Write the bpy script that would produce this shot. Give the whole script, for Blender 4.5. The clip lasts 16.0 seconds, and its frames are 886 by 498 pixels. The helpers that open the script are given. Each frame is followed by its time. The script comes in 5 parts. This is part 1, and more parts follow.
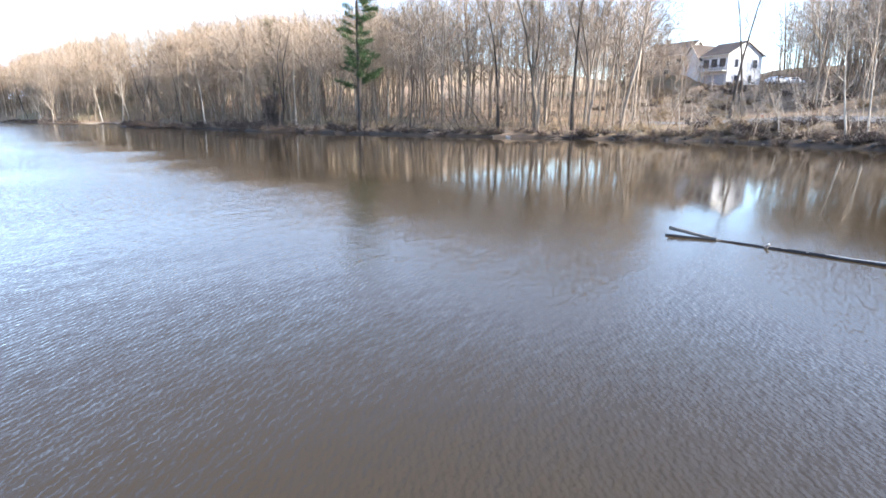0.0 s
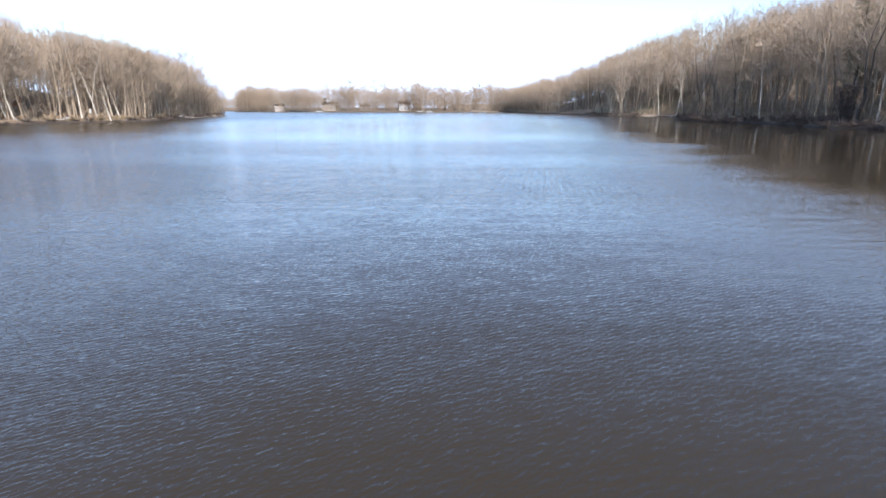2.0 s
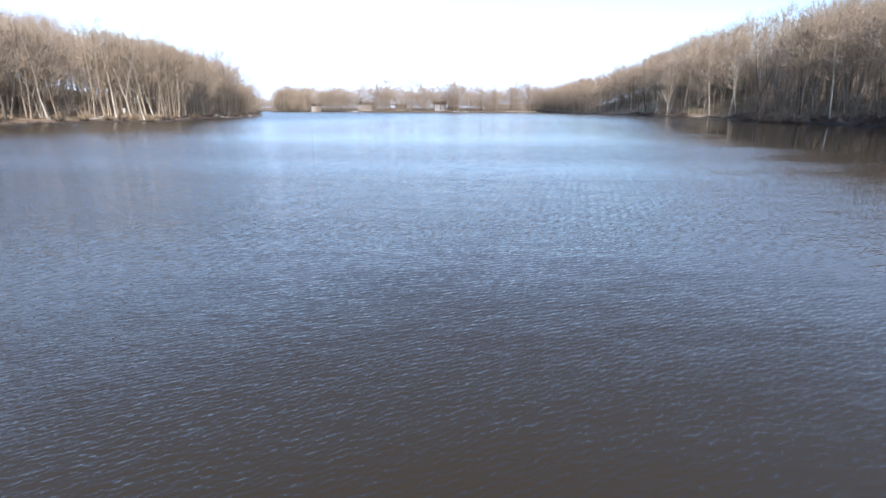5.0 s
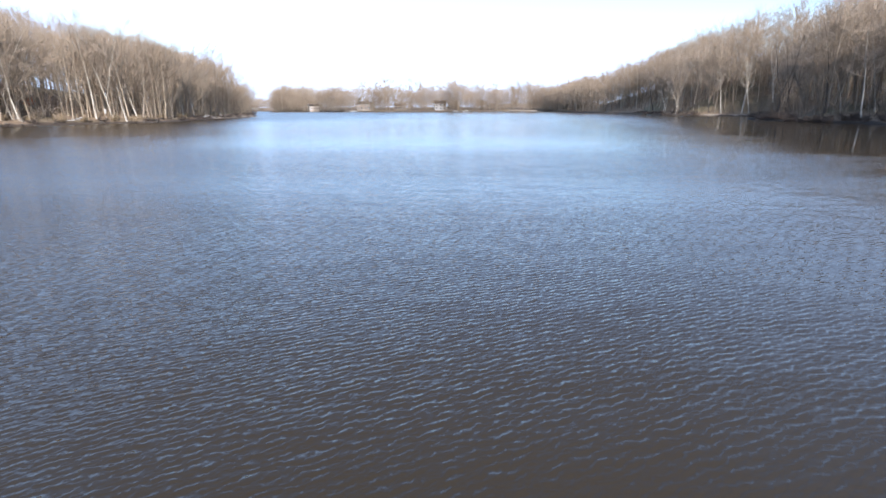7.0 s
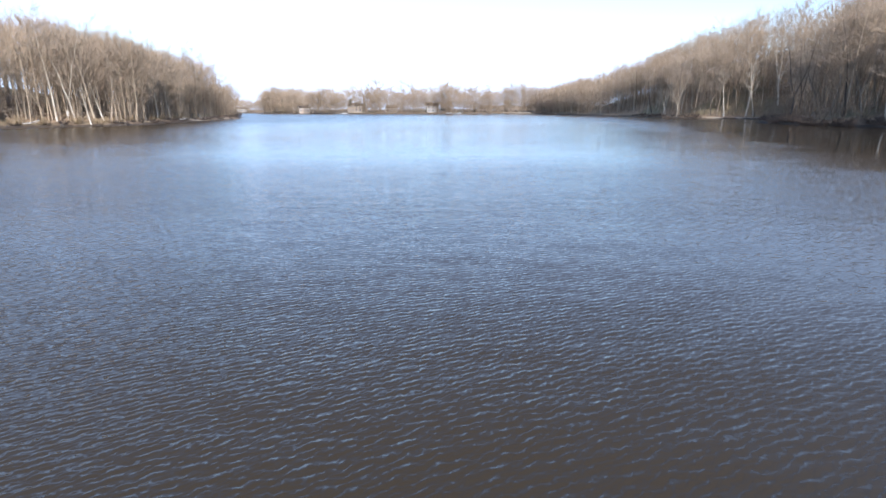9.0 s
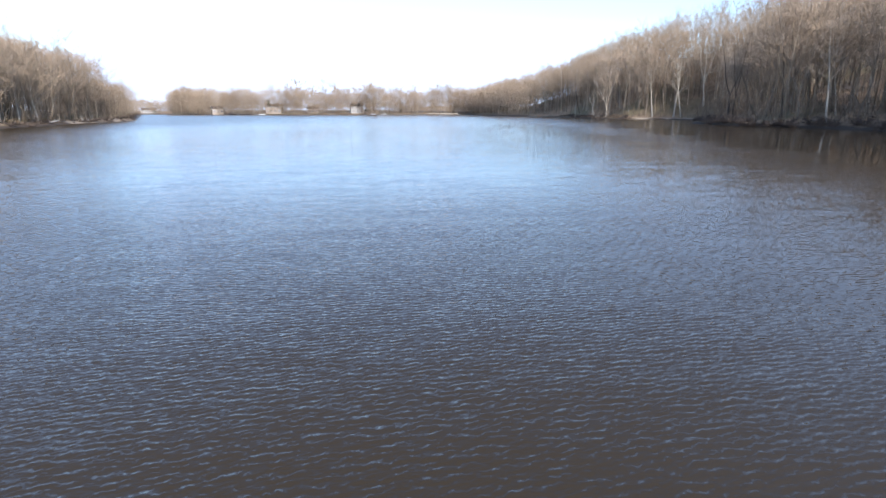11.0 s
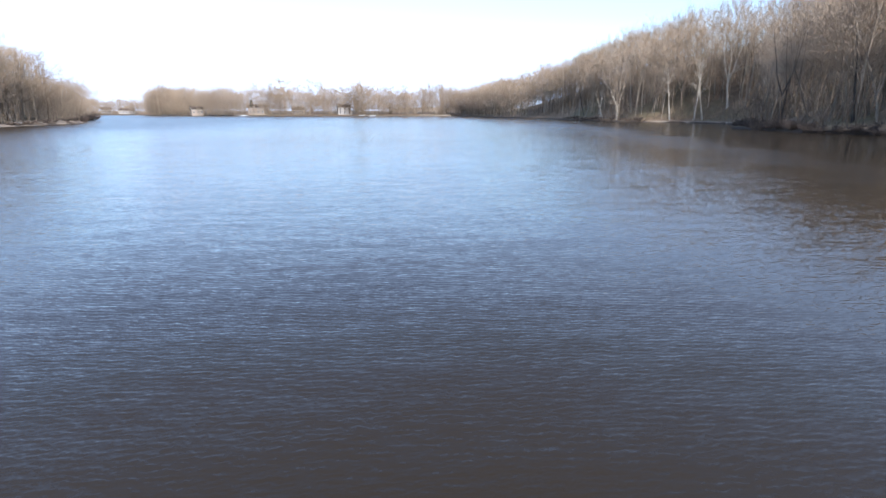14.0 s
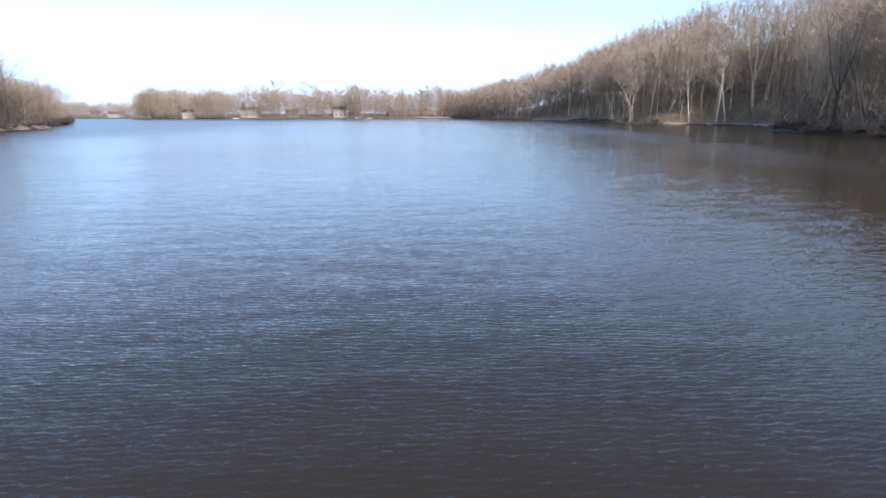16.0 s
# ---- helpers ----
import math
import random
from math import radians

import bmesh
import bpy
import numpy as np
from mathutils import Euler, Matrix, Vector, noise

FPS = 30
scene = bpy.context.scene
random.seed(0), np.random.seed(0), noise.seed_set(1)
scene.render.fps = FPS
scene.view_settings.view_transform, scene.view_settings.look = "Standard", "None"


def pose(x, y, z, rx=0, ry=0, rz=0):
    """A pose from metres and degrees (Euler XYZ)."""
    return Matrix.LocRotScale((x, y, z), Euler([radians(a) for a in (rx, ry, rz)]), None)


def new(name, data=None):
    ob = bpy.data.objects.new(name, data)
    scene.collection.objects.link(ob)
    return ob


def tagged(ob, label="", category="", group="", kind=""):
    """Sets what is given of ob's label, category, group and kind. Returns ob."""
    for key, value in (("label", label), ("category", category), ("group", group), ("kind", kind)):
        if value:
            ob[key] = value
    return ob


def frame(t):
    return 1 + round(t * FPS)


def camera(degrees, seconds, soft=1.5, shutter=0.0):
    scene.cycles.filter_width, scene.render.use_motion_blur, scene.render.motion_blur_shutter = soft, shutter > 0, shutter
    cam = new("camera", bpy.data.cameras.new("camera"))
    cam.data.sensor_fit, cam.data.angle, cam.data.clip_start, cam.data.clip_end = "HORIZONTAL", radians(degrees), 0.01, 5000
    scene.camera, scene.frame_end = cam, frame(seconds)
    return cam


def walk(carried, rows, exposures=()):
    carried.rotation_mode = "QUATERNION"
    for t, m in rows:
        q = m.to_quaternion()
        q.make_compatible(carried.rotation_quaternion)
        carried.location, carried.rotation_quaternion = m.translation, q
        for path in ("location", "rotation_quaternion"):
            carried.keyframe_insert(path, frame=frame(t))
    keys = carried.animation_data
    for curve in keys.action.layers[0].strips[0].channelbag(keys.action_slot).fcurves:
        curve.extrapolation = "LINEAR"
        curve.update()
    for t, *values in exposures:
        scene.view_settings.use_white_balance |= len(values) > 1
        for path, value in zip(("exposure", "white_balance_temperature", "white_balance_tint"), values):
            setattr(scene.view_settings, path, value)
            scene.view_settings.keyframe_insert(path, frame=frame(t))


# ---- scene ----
cam = camera(78.2, 16.0, soft=1.65)

# seconds, x, y, z, yaw, pitch, roll
ROWS = [
    (0.0, 0.72, -0.06, 2.90, -51.57, -13.67, 0.11),
    (0.1, 0.66, -0.05, 2.91, -45.27, -13.69, -0.05),
    (0.2, 0.60, -0.05, 2.92, -39.06, -13.75, -0.05),
    (0.3, 0.54, -0.04, 2.93, -32.59, -13.95, -0.02),
    (0.4, 0.48, -0.03, 2.94, -26.24, -13.76, -0.16),
    (0.5, 0.43, -0.01, 2.95, -19.85, -14.10, -0.09),
    (0.6, 0.37, 0.00, 2.96, -13.62, -14.13, 0.11),
    (0.7, 0.32, 0.02, 2.96, -7.90, -14.30, 0.03),
    (0.8, 0.27, 0.03, 2.97, -3.92, -14.22, 0.07),
    (0.9, 0.22, 0.03, 2.98, -2.05, -14.20, 0.01),
    (1.0, 0.18, 0.03, 2.99, -1.23, -14.28, 0.11),
    (1.1, 0.13, 0.03, 2.99, -0.55, -14.28, 0.01),
    (1.2, 0.10, 0.03, 2.99, -0.21, -14.28, 0.00),
    (1.3, 0.06, 0.02, 3.00, -0.10, -14.28, 0.00),
    (1.4, 0.03, 0.01, 3.00, 0.01, -14.28, 0.01),
    (1.5, 0.00, 0.00, 3.00, -0.01, -14.35, 0.17),
    (2.0, -0.10, -0.04, 2.98, 0.57, -14.43, 0.08),
    (2.5, -0.17, 0.09, 2.94, 1.23, -14.44, -0.03),
    (3.0, -0.26, 0.56, 2.90, 1.93, -14.38, -0.09),
    (3.5, -0.39, 1.45, 2.85, 2.57, -14.36, -0.10),
    (4.0, -0.59, 2.67, 2.81, 3.19, -14.41, -0.09),
    (4.2, -0.68, 3.25, 2.80, 3.45, -14.37, -0.01),
    (6.3, -2.16, 11.34, 2.77, 4.45, -14.53, -0.00),
    (6.5, -2.27, 12.06, 2.78, 4.11, -14.55, -0.05),
    (7.0, -2.53, 13.81, 2.81, 4.09, -14.47, -0.12),
    (7.5, -2.75, 15.60, 2.85, 4.22, -14.40, -0.11),
    (8.0, -2.96, 17.55, 2.87, 4.34, -14.34, -0.08),
    (8.2, -3.04, 18.41, 2.88, 4.49, -14.31, -0.03),
    (10.5, -3.57, 31.57, 2.77, 0.17, -14.21, -0.07),
    (10.6, -3.57, 32.23, 2.77, 0.25, -14.20, -0.00),
    (10.7, -3.56, 32.89, 2.77, 0.26, -14.19, 0.00),
    (10.8, -3.55, 33.56, 2.77, -0.77, -14.19, 0.00),
    (10.9, -3.54, 34.24, 2.78, -2.75, -14.19, -0.00),
    (11.0, -3.53, 34.92, 2.78, -4.27, -14.18, -0.07),
    (11.1, -3.52, 35.60, 2.78, -4.54, -14.19, -0.00),
    (11.2, -3.50, 36.29, 2.79, -4.59, -14.19, 0.00),
    (11.5, -3.45, 38.38, 2.80, -4.87, -14.18, -0.04),
    (12.0, -3.39, 41.87, 2.82, -4.98, -14.16, -0.02),
    (12.5, -3.39, 45.27, 2.85, -5.10, -14.12, -0.02),
    (13.0, -3.40, 48.56, 2.90, -5.19, -14.10, 0.02),
    (13.5, -3.44, 51.89, 2.95, -5.26, -14.09, 0.05),
    (14.0, -3.47, 55.32, 3.00, -5.34, -14.07, 0.08),
    (14.5, -3.48, 58.75, 3.03, -5.41, -14.08, -0.02),
    (15.0, -3.46, 62.17, 3.06, -5.53, -14.03, -0.10),
    (15.5, -3.41, 65.47, 3.10, -5.57, -13.93, -0.12),
    (16.0, -3.37, 68.85, 3.14, -5.58, -13.89, -0.16),
]


def aimed(x, y, z, yaw, pitch, roll):
    return pose(x, y, z, 90 + pitch, 0, yaw) @ pose(0, 0, 0, 0, 0, roll)


# the picture darkens as the camera turns to the open lake
EXPOSURES = [(0.0, 2.02, 6200, 11), (0.4, 1.9, 6170, 11), (0.6, 1.75, 6120, 11), (0.8, 1.52, 6060, 11), (1.0, 1.33, 6000, 11), (1.5, 1.09, 5860, 11),
             (7.0, 1.0, 5840, 11), (11.0, 1.0, 5900, 11), (13.5, 1.0, 5860, 11), (16.0, 0.84, 5760, 11)]
walk(cam, [(r[0], aimed(*r[1:])) for r in ROWS], EXPOSURES)

# ------------------------------------------------------------------ light
SUN = Vector((0.272, -0.808, 0.522)).normalized()
sun = new("sun", bpy.data.lights.new("sun", "SUN"))
sun.data.energy, sun.data.angle, sun.data.color = 4.3, radians(0.53), (1.0, 0.93, 0.84)
sun.rotation_euler = SUN.to_track_quat("Z", "Y").to_euler()

world = bpy.data.worlds.new("sky")
scene.world = world
world.use_nodes = True
wn, wl = world.node_tree.nodes, world.node_tree.links
wn.clear()
sky = wn.new("ShaderNodeTexSky")
sky.sky_type, sky.sun_disc = "NISHITA", False
sky.sun_elevation, sky.sun_rotation = math.asin(SUN.z), math.atan2(SUN.x, SUN.y)
sky.air_density, sky.dust_density, sky.ozone_density = 1.0, 0.2, 3.0
wscale = wn.new("ShaderNodeVectorMath")
wscale.operation = "SCALE"
wscale.inputs["Scale"].default_value = 0.15
wsat = wn.new("ShaderNodeHueSaturation")
wsat.inputs["Saturation"].default_value = 0.95
wl.new(sky.outputs[0], wsat.inputs["Color"])
wl.new(wsat.outputs[0], wscale.inputs[0])
wco = wn.new("ShaderNodeTexCoord")
wsep = wn.new("ShaderNodeSeparateXYZ")
wl.new(wco.outputs["Generated"], wsep.inputs[0])
# thin white cloud that thickens towards the horizon and opens towards the east
wrange = wn.new("ShaderNodeMapRange")
wrange.inputs["From Min"].default_value, wrange.inputs["From Max"].default_value = 0.05, 0.162
wrange.inputs["To Min"].default_value, wrange.inputs["To Max"].default_value = 0.62, -0.5
weast = wn.new("ShaderNodeMath")
weast.operation = "MULTIPLY_ADD"
weast.inputs[1].default_value = 0.05
wl.new(wsep.outputs["X"], weast.inputs[0])
wl.new(wsep.outputs["Z"], weast.inputs[2])
wl.new(weast.outputs[0], wrange.inputs["Value"])
wmap = wn.new("ShaderNodeMapping")
wmap.inputs["Scale"].default_value = (1.6, 1.6, 6.0)
wl.new(wco.outputs["Generated"], wmap.inputs[0])
wnoise = wn.new("ShaderNodeTexNoise")
wnoise.inputs["Scale"].default_value, wnoise.inputs["Detail"].default_value = 2.6, 6.0
wl.new(wmap.outputs[0], wnoise.inputs[0])
wadd = wn.new("ShaderNodeMath")
wadd.operation, wadd.use_clamp = "ADD", True
wl.new(wrange.outputs[0], wadd.inputs[0])
wspread = wn.new("ShaderNodeMapRange")
wspread.inputs["From Min"].default_value, wspread.inputs["From Max"].default_value = 0.3, 0.7
wspread.inputs["To Min"].default_value, wspread.inputs["To Max"].default_value = 0.12, 0.88
wl.new(wnoise.outputs[0], wspread.inputs["Value"])
wl.new(wspread.outputs[0], wadd.inputs[1])
wramp = wn.new("ShaderNodeMapRange")
wramp.interpolation_type = "SMOOTHSTEP"
wramp.inputs["From Min"].default_value, wramp.inputs["From Max"].default_value = 0.45, 0.85
wramp.inputs["To Max"].default_value = 0.94
# an added pale band above the view, brightening the sky that the water reflects
wboost = wn.new("ShaderNodeMapRange")
wboost.inputs["From Min"].default_value, wboost.inputs["From Max"].default_value = 0.22, 0.5
wboost.inputs["To Min"].default_value, wboost.inputs["To Max"].default_value = 0.5, 0.03
wl.new(wsep.outputs["Z"], wboost.inputs["Value"])
wrise = wn.new("ShaderNodeMapRange")
wrise.inputs["From Min"].default_value, wrise.inputs["From Max"].default_value = 0.15, 0.23
wl.new(wsep.outputs["Z"], wrise.inputs["Value"])
wband = wn.new("ShaderNodeMath")
wband.operation = "MULTIPLY"
wl.new(wboost.outputs[0], wband.inputs[0])
wl.new(wrise.outputs[0], wband.inputs[1])
wmost = wn.new("ShaderNodeMath")
wmost.operation = "MAXIMUM"
wl.new(wband.outputs[0], wmost.inputs[1])
wl.new(wadd.outputs[0], wramp.inputs["Value"])
wmix = wn.new("ShaderNodeMix")
wmix.data_type = "RGBA"
wmix.inputs["B"].default_value = (0.59, 0.72, 0.96, 1)
wl.new(wramp.outputs[0], wmost.inputs[0])
wl.new(wmost.outputs[0], wmix.inputs["Factor"])
wl.new(wscale.outputs[0], wmix.inputs["A"])
wbg, wout = wn.new("ShaderNodeBackground"), wn.new("ShaderNodeOutputWorld")
wl.new(wmix.outputs["Result"], wbg.inputs[0])
wl.new(wbg.outputs[0], wout.inputs[0])


# ------------------------------------------------------------------ materials
def srgb(r, g, b):
    return tuple(((c / 255 + 0.055) / 1.055) ** 2.4 if c > 10 else c / 255 / 12.92 for c in (r, g, b))


class Mat:
    """A node material in short steps."""

    def __init__(self, name, rough=0.85, metal=0.0, spec=0.3):
        self.m = bpy.data.materials.new(name)
        self.m.use_nodes = True
        self.t = self.m.node_tree
        self.b = self.t.nodes["Principled BSDF"]
        self.b.inputs["Roughness"].default_value = rough
        self.b.inputs["Metallic"].default_value = metal
        self.b.inputs["Specular IOR Level"].default_value = spec
        self.co = self.node("ShaderNodeTexCoord")

    def node(self, kind, **inputs):
        n = self.t.nodes.new(kind)
        for k, v in inputs.items():
            n.inputs[k.replace("_", " ")].default_value = v
        return n

    def link(self, a, b):
        self.t.links.new(a, b)

    def noise(self, scale, detail=4.0, stretch=(1, 1, 1), turn=0.0, space="Object", rough=0.55):
        mp = self.node("ShaderNodeMapping", Scale=stretch, Rotation=(0, 0, turn))
        self.link(self.co.outputs[space], mp.inputs[0])
        n = self.node("ShaderNodeTexNoise", Scale=scale, Detail=detail, Roughness=rough)
        self.link(mp.outputs[0], n.inputs["Vector"])
        return n

    def mix(self, fac, a, b):
        n = self.node("ShaderNodeMix")
        n.data_type = "RGBA"
        for key, v in (("Factor", fac), ("A", a), ("B", b)):
            if hasattr(v, "is_output"):
                self.link(v, n.inputs[key])
            elif key == "Factor":
                n.inputs[key].default_value = v
            else:
                n.inputs[key].default_value = (*v, 1)
        return n.outputs["Result"]

    def ramp(self, value, lo, hi, a=0.0, b=1.0):
        n = self.node("ShaderNodeMapRange", From_Min=lo, From_Max=hi, To_Min=a, To_Max=b)
        self.link(value, n.inputs["Value"])
        return n.outputs[0]

    def colour(self, out):
        self.link(out, self.b.inputs["Base Color"])

    def bump(self, value, strength=0.4, distance=0.02):
        n = self.node("ShaderNodeBump", Strength=strength, Distance=distance)
        self.link(value, n.inputs["Height"])
        self.link(n.outputs[0], self.b.inputs["Normal"])


def two_tone(name, a, b, scale=3.0, fine=30.0, rough=0.85, stretch=(1, 1, 1), spread=0.25, island=False, bump=0.3, metal=0.0, spec=0.3):
    """Two colours mixed by coarse and fine noise, lighter or darker from piece to piece."""
    m = Mat(name, rough, metal, spec)
    n1, n2 = m.noise(scale, 5, stretch), m.noise(fine, 3, stretch)
    c = m.mix(m.ramp(n1.outputs[0], 0.35, 0.65), a, b)
    if island:
        src = m.node("ShaderNodeNewGeometry").outputs["Random Per Island"]
    else:
        src = m.node("ShaderNodeObjectInfo").outputs["Random"]
    hsv = m.node("ShaderNodeHueSaturation")
    m.link(c, hsv.inputs["Color"])
    m.link(m.ramp(src, 0, 1, 1 - spread, 1 + spread), hsv.inputs["Value"])
    d = m.mix(m.ramp(n2.outputs[0], 0.3, 0.7, 0.0, 0.35), hsv.outputs[0], tuple(0.55 * v for v in a))
    m.colour(d)
    if bump:
        m.bump(n2.outputs[0], bump, 0.03)
    return m.m


BARK = two_tone("grey_brown_bark", (0.165, 0.13, 0.096), (0.345, 0.275, 0.206), 0.6, 9.0, 0.9, (1, 1, 0.25), 0.35)
DARK_BARK = two_tone("dark_wet_bark", (0.05, 0.04, 0.033), (0.09, 0.072, 0.058), 0.6, 9.0, 0.9, (1, 1, 0.25), 0.2)
PALE_BARK = two_tone("pale_bark", (0.56, 0.49, 0.40), (0.36, 0.30, 0.23), 0.9, 6.0, 0.85, (1, 1, 0.5), 0.15)
FOREST_BARK = two_tone("tan_bark_of_many_trees", (0.208, 0.153, 0.104), (0.468, 0.37, 0.267), 0.13, 2.0, 0.9, (1, 1, 0.15), 0.35, island=True, bump=0)
TWIG = two_tone("bare_twigs", (0.285, 0.216, 0.155), (0.44, 0.34, 0.248), 0.25, 4.0, 0.9, (1, 1, 1), 0.28, bump=0)
TWIG_FAR = two_tone("bare_twigs_of_many_trees", (0.275, 0.202, 0.138), (0.43, 0.325, 0.226), 0.09, 1.0, 0.9, (1, 1, 0.6), 0.12, island=True, bump=0)
TWIG_NEAR = two_tone("bare_thicket", (0.3, 0.243, 0.188), (0.45, 0.37, 0.29), 0.08, 1.0, 0.9, (1, 1, 1), 0.3, island=True, bump=0)
THICKET = two_tone("brown_thicket", (0.12, 0.088, 0.06), (0.215, 0.16, 0.112), 0.05, 1.0, 0.9, (1, 1, 1), 0.35, island=True, bump=0)
BRUSH = two_tone("dark_brush_stems", (0.08, 0.058, 0.046), (0.155, 0.113, 0.086), 0.5, 5.0, 0.9, (1, 1, 1), 0.3, bump=0)
STRAW = two_tone("dry_straw", (0.34, 0.25, 0.15), (0.24, 0.17, 0.10), 0.8, 9.0, 0.9, (1, 1, 1), 0.25, bump=0)
NEEDLES = two_tone("pine_needles", (0.035, 0.07, 0.022), (0.075, 0.115, 0.04), 0.7, 6.0, 0.8, (1, 1, 1), 0.2, bump=0)
OLIVE_NEEDLES = two_tone("dull_olive_needles", (0.15, 0.125, 0.072), (0.21, 0.175, 0.108), 0.5, 3.0, 0.85, (1, 1, 1), 0.2, bump=0)
DARK_NEEDLES = two_tone("dark_conifer_needles", (0.035, 0.045, 0.026), (0.065, 0.075, 0.045), 0.5, 3.0, 0.85, (1, 1, 1), 0.2, bump=0)
STONE = two_tone("grey_brown_stone", (0.06, 0.05, 0.042), (0.15, 0.125, 0.1), 1.2, 12.0, 0.9, (1, 1, 1), 0.35)
SAND = two_tone("pale_sand", (0.36, 0.285, 0.21), (0.27, 0.205, 0.145), 0.3, 6.0, 0.95, (1, 1, 1), 0.05)
ASPHALT = two_tone("worn_grey_asphalt", (0.20, 0.182, 0.16), (0.27, 0.248, 0.22), 0.4, 14.0, 0.9, (1, 1, 1), 0.05)
PALE_SIDING = two_tone("weathered_pale_siding", (0.46, 0.43, 0.39), (0.38, 0.355, 0.32), 0.7, 8.0, 0.7, (0.3, 0.3, 6), 0.03, bump=0.1)
SIDING = two_tone("white_siding", (0.80, 0.79, 0.77), (0.72, 0.71, 0.69), 0.7, 8.0, 0.6, (0.3, 0.3, 6), 0.03, bump=0.1)
TAN_SIDING = two_tone("tan_siding", (0.42, 0.34, 0.27), (0.34, 0.27, 0.21), 0.7, 8.0, 0.7, (0.3, 0.3, 6), 0.05, bump=0.1)
CREAM = two_tone("cream_trim", (0.72, 0.66, 0.55), (0.62, 0.56, 0.46), 0.8, 9.0, 0.6, (1, 1, 1), 0.03, bump=0.1)
ROOF = two_tone("brown_shingle_roof", (0.07, 0.052, 0.042), (0.12, 0.088, 0.068), 0.6, 7.0, 0.9, (1, 1, 1), 0.12)
GREY_PAINT = two_tone("grey_blue_paint", (0.42, 0.44, 0.49), (0.36, 0.38, 0.43), 0.7, 6.0, 0.5, (1, 1, 1), 0.05, bump=0.05)
WHITE_PAINT = two_tone("white_paint", (0.8, 0.8, 0.8), (0.7, 0.7, 0.69), 1.0, 8.0, 0.35, (1, 1, 1), 0.03, bump=0.05)
RUST = two_tone("orange_paint", (0.5, 0.16, 0.06), (0.38, 0.11, 0.05), 1.0, 8.0, 0.6, (1, 1, 1), 0.05, bump=0.1)
RUBBER = two_tone("tyre_rubber", (0.02, 0.02, 0.02), (0.035, 0.034, 0.033), 2.0, 20.0, 0.8, bump=0.1)
DOCK = two_tone("weathered_dock_boards", (0.33, 0.29, 0.25), (0.24, 0.21, 0.18), 1.0, 9.0, 0.85, (1, 5, 1), 0.1)
WET_WOOD = two_tone("wet_black_wood", (0.012, 0.010, 0.010), (0.03, 0.025, 0.022), 1.5, 16.0, 0.45, (1, 0.3, 1), 0.05, bump=0.5)
GREY_WOOD = two_tone("weathered_grey_wood", (0.12, 0.105, 0.09), (0.26, 0.23, 0.2), 2.0, 24.0, 0.85, (1, 0.25, 1), 0.05, bump=0.5)
DRY_WOOD = two_tone("bleached_driftwood", (0.50, 0.46, 0.42), (0.33, 0.29, 0.25), 2.0, 24.0, 0.8, (1, 0.25, 1), 0.05, bump=0.5)


def glass():
    m = Mat("dark_window_glass", 0.08, 0.0, 0.6)
    n = m.noise(0.8)
    m.colour(m.mix(n.outputs[0], (0.03, 0.035, 0.045), (0.07, 0.075, 0.085)))
    return m.m


def ground_material():
    m = Mat("leaf_litter_ground", 0.95)
    a, b, c = m.noise(0.045, 5), m.noise(0.5, 6), m.noise(6.0, 4)
    litter = m.mix(m.ramp(b.outputs[0], 0.35, 0.65), (0.19, 0.126, 0.076), (0.32, 0.222, 0.138))
    grass = m.mix(c.outputs[0], (0.125, 0.108, 0.056), (0.2, 0.165, 0.095))
    both = m.mix(m.ramp(a.outputs[0], 0.48, 0.62, 0, 0.8), litter, grass)
    z = m.node("ShaderNodeSeparateXYZ")
    m.link(m.co.outputs["Object"], z.inputs[0])
    # wet black mud along the waterline
    wob = m.node("ShaderNodeMath")
    wob.operation = "ADD"
    m.link(z.outputs["Z"], wob.inputs[0])
    m.link(m.ramp(b.outputs[0], 0.2, 0.8, -0.3, 0.3), wob.inputs[1])
    m.colour(m.mix(m.ramp(wob.outputs[0], 0.25, 0.75), (0.06, 0.043, 0.031), both))
    m.bump(c.outputs[0], 0.6, 0.08)
    return m.m


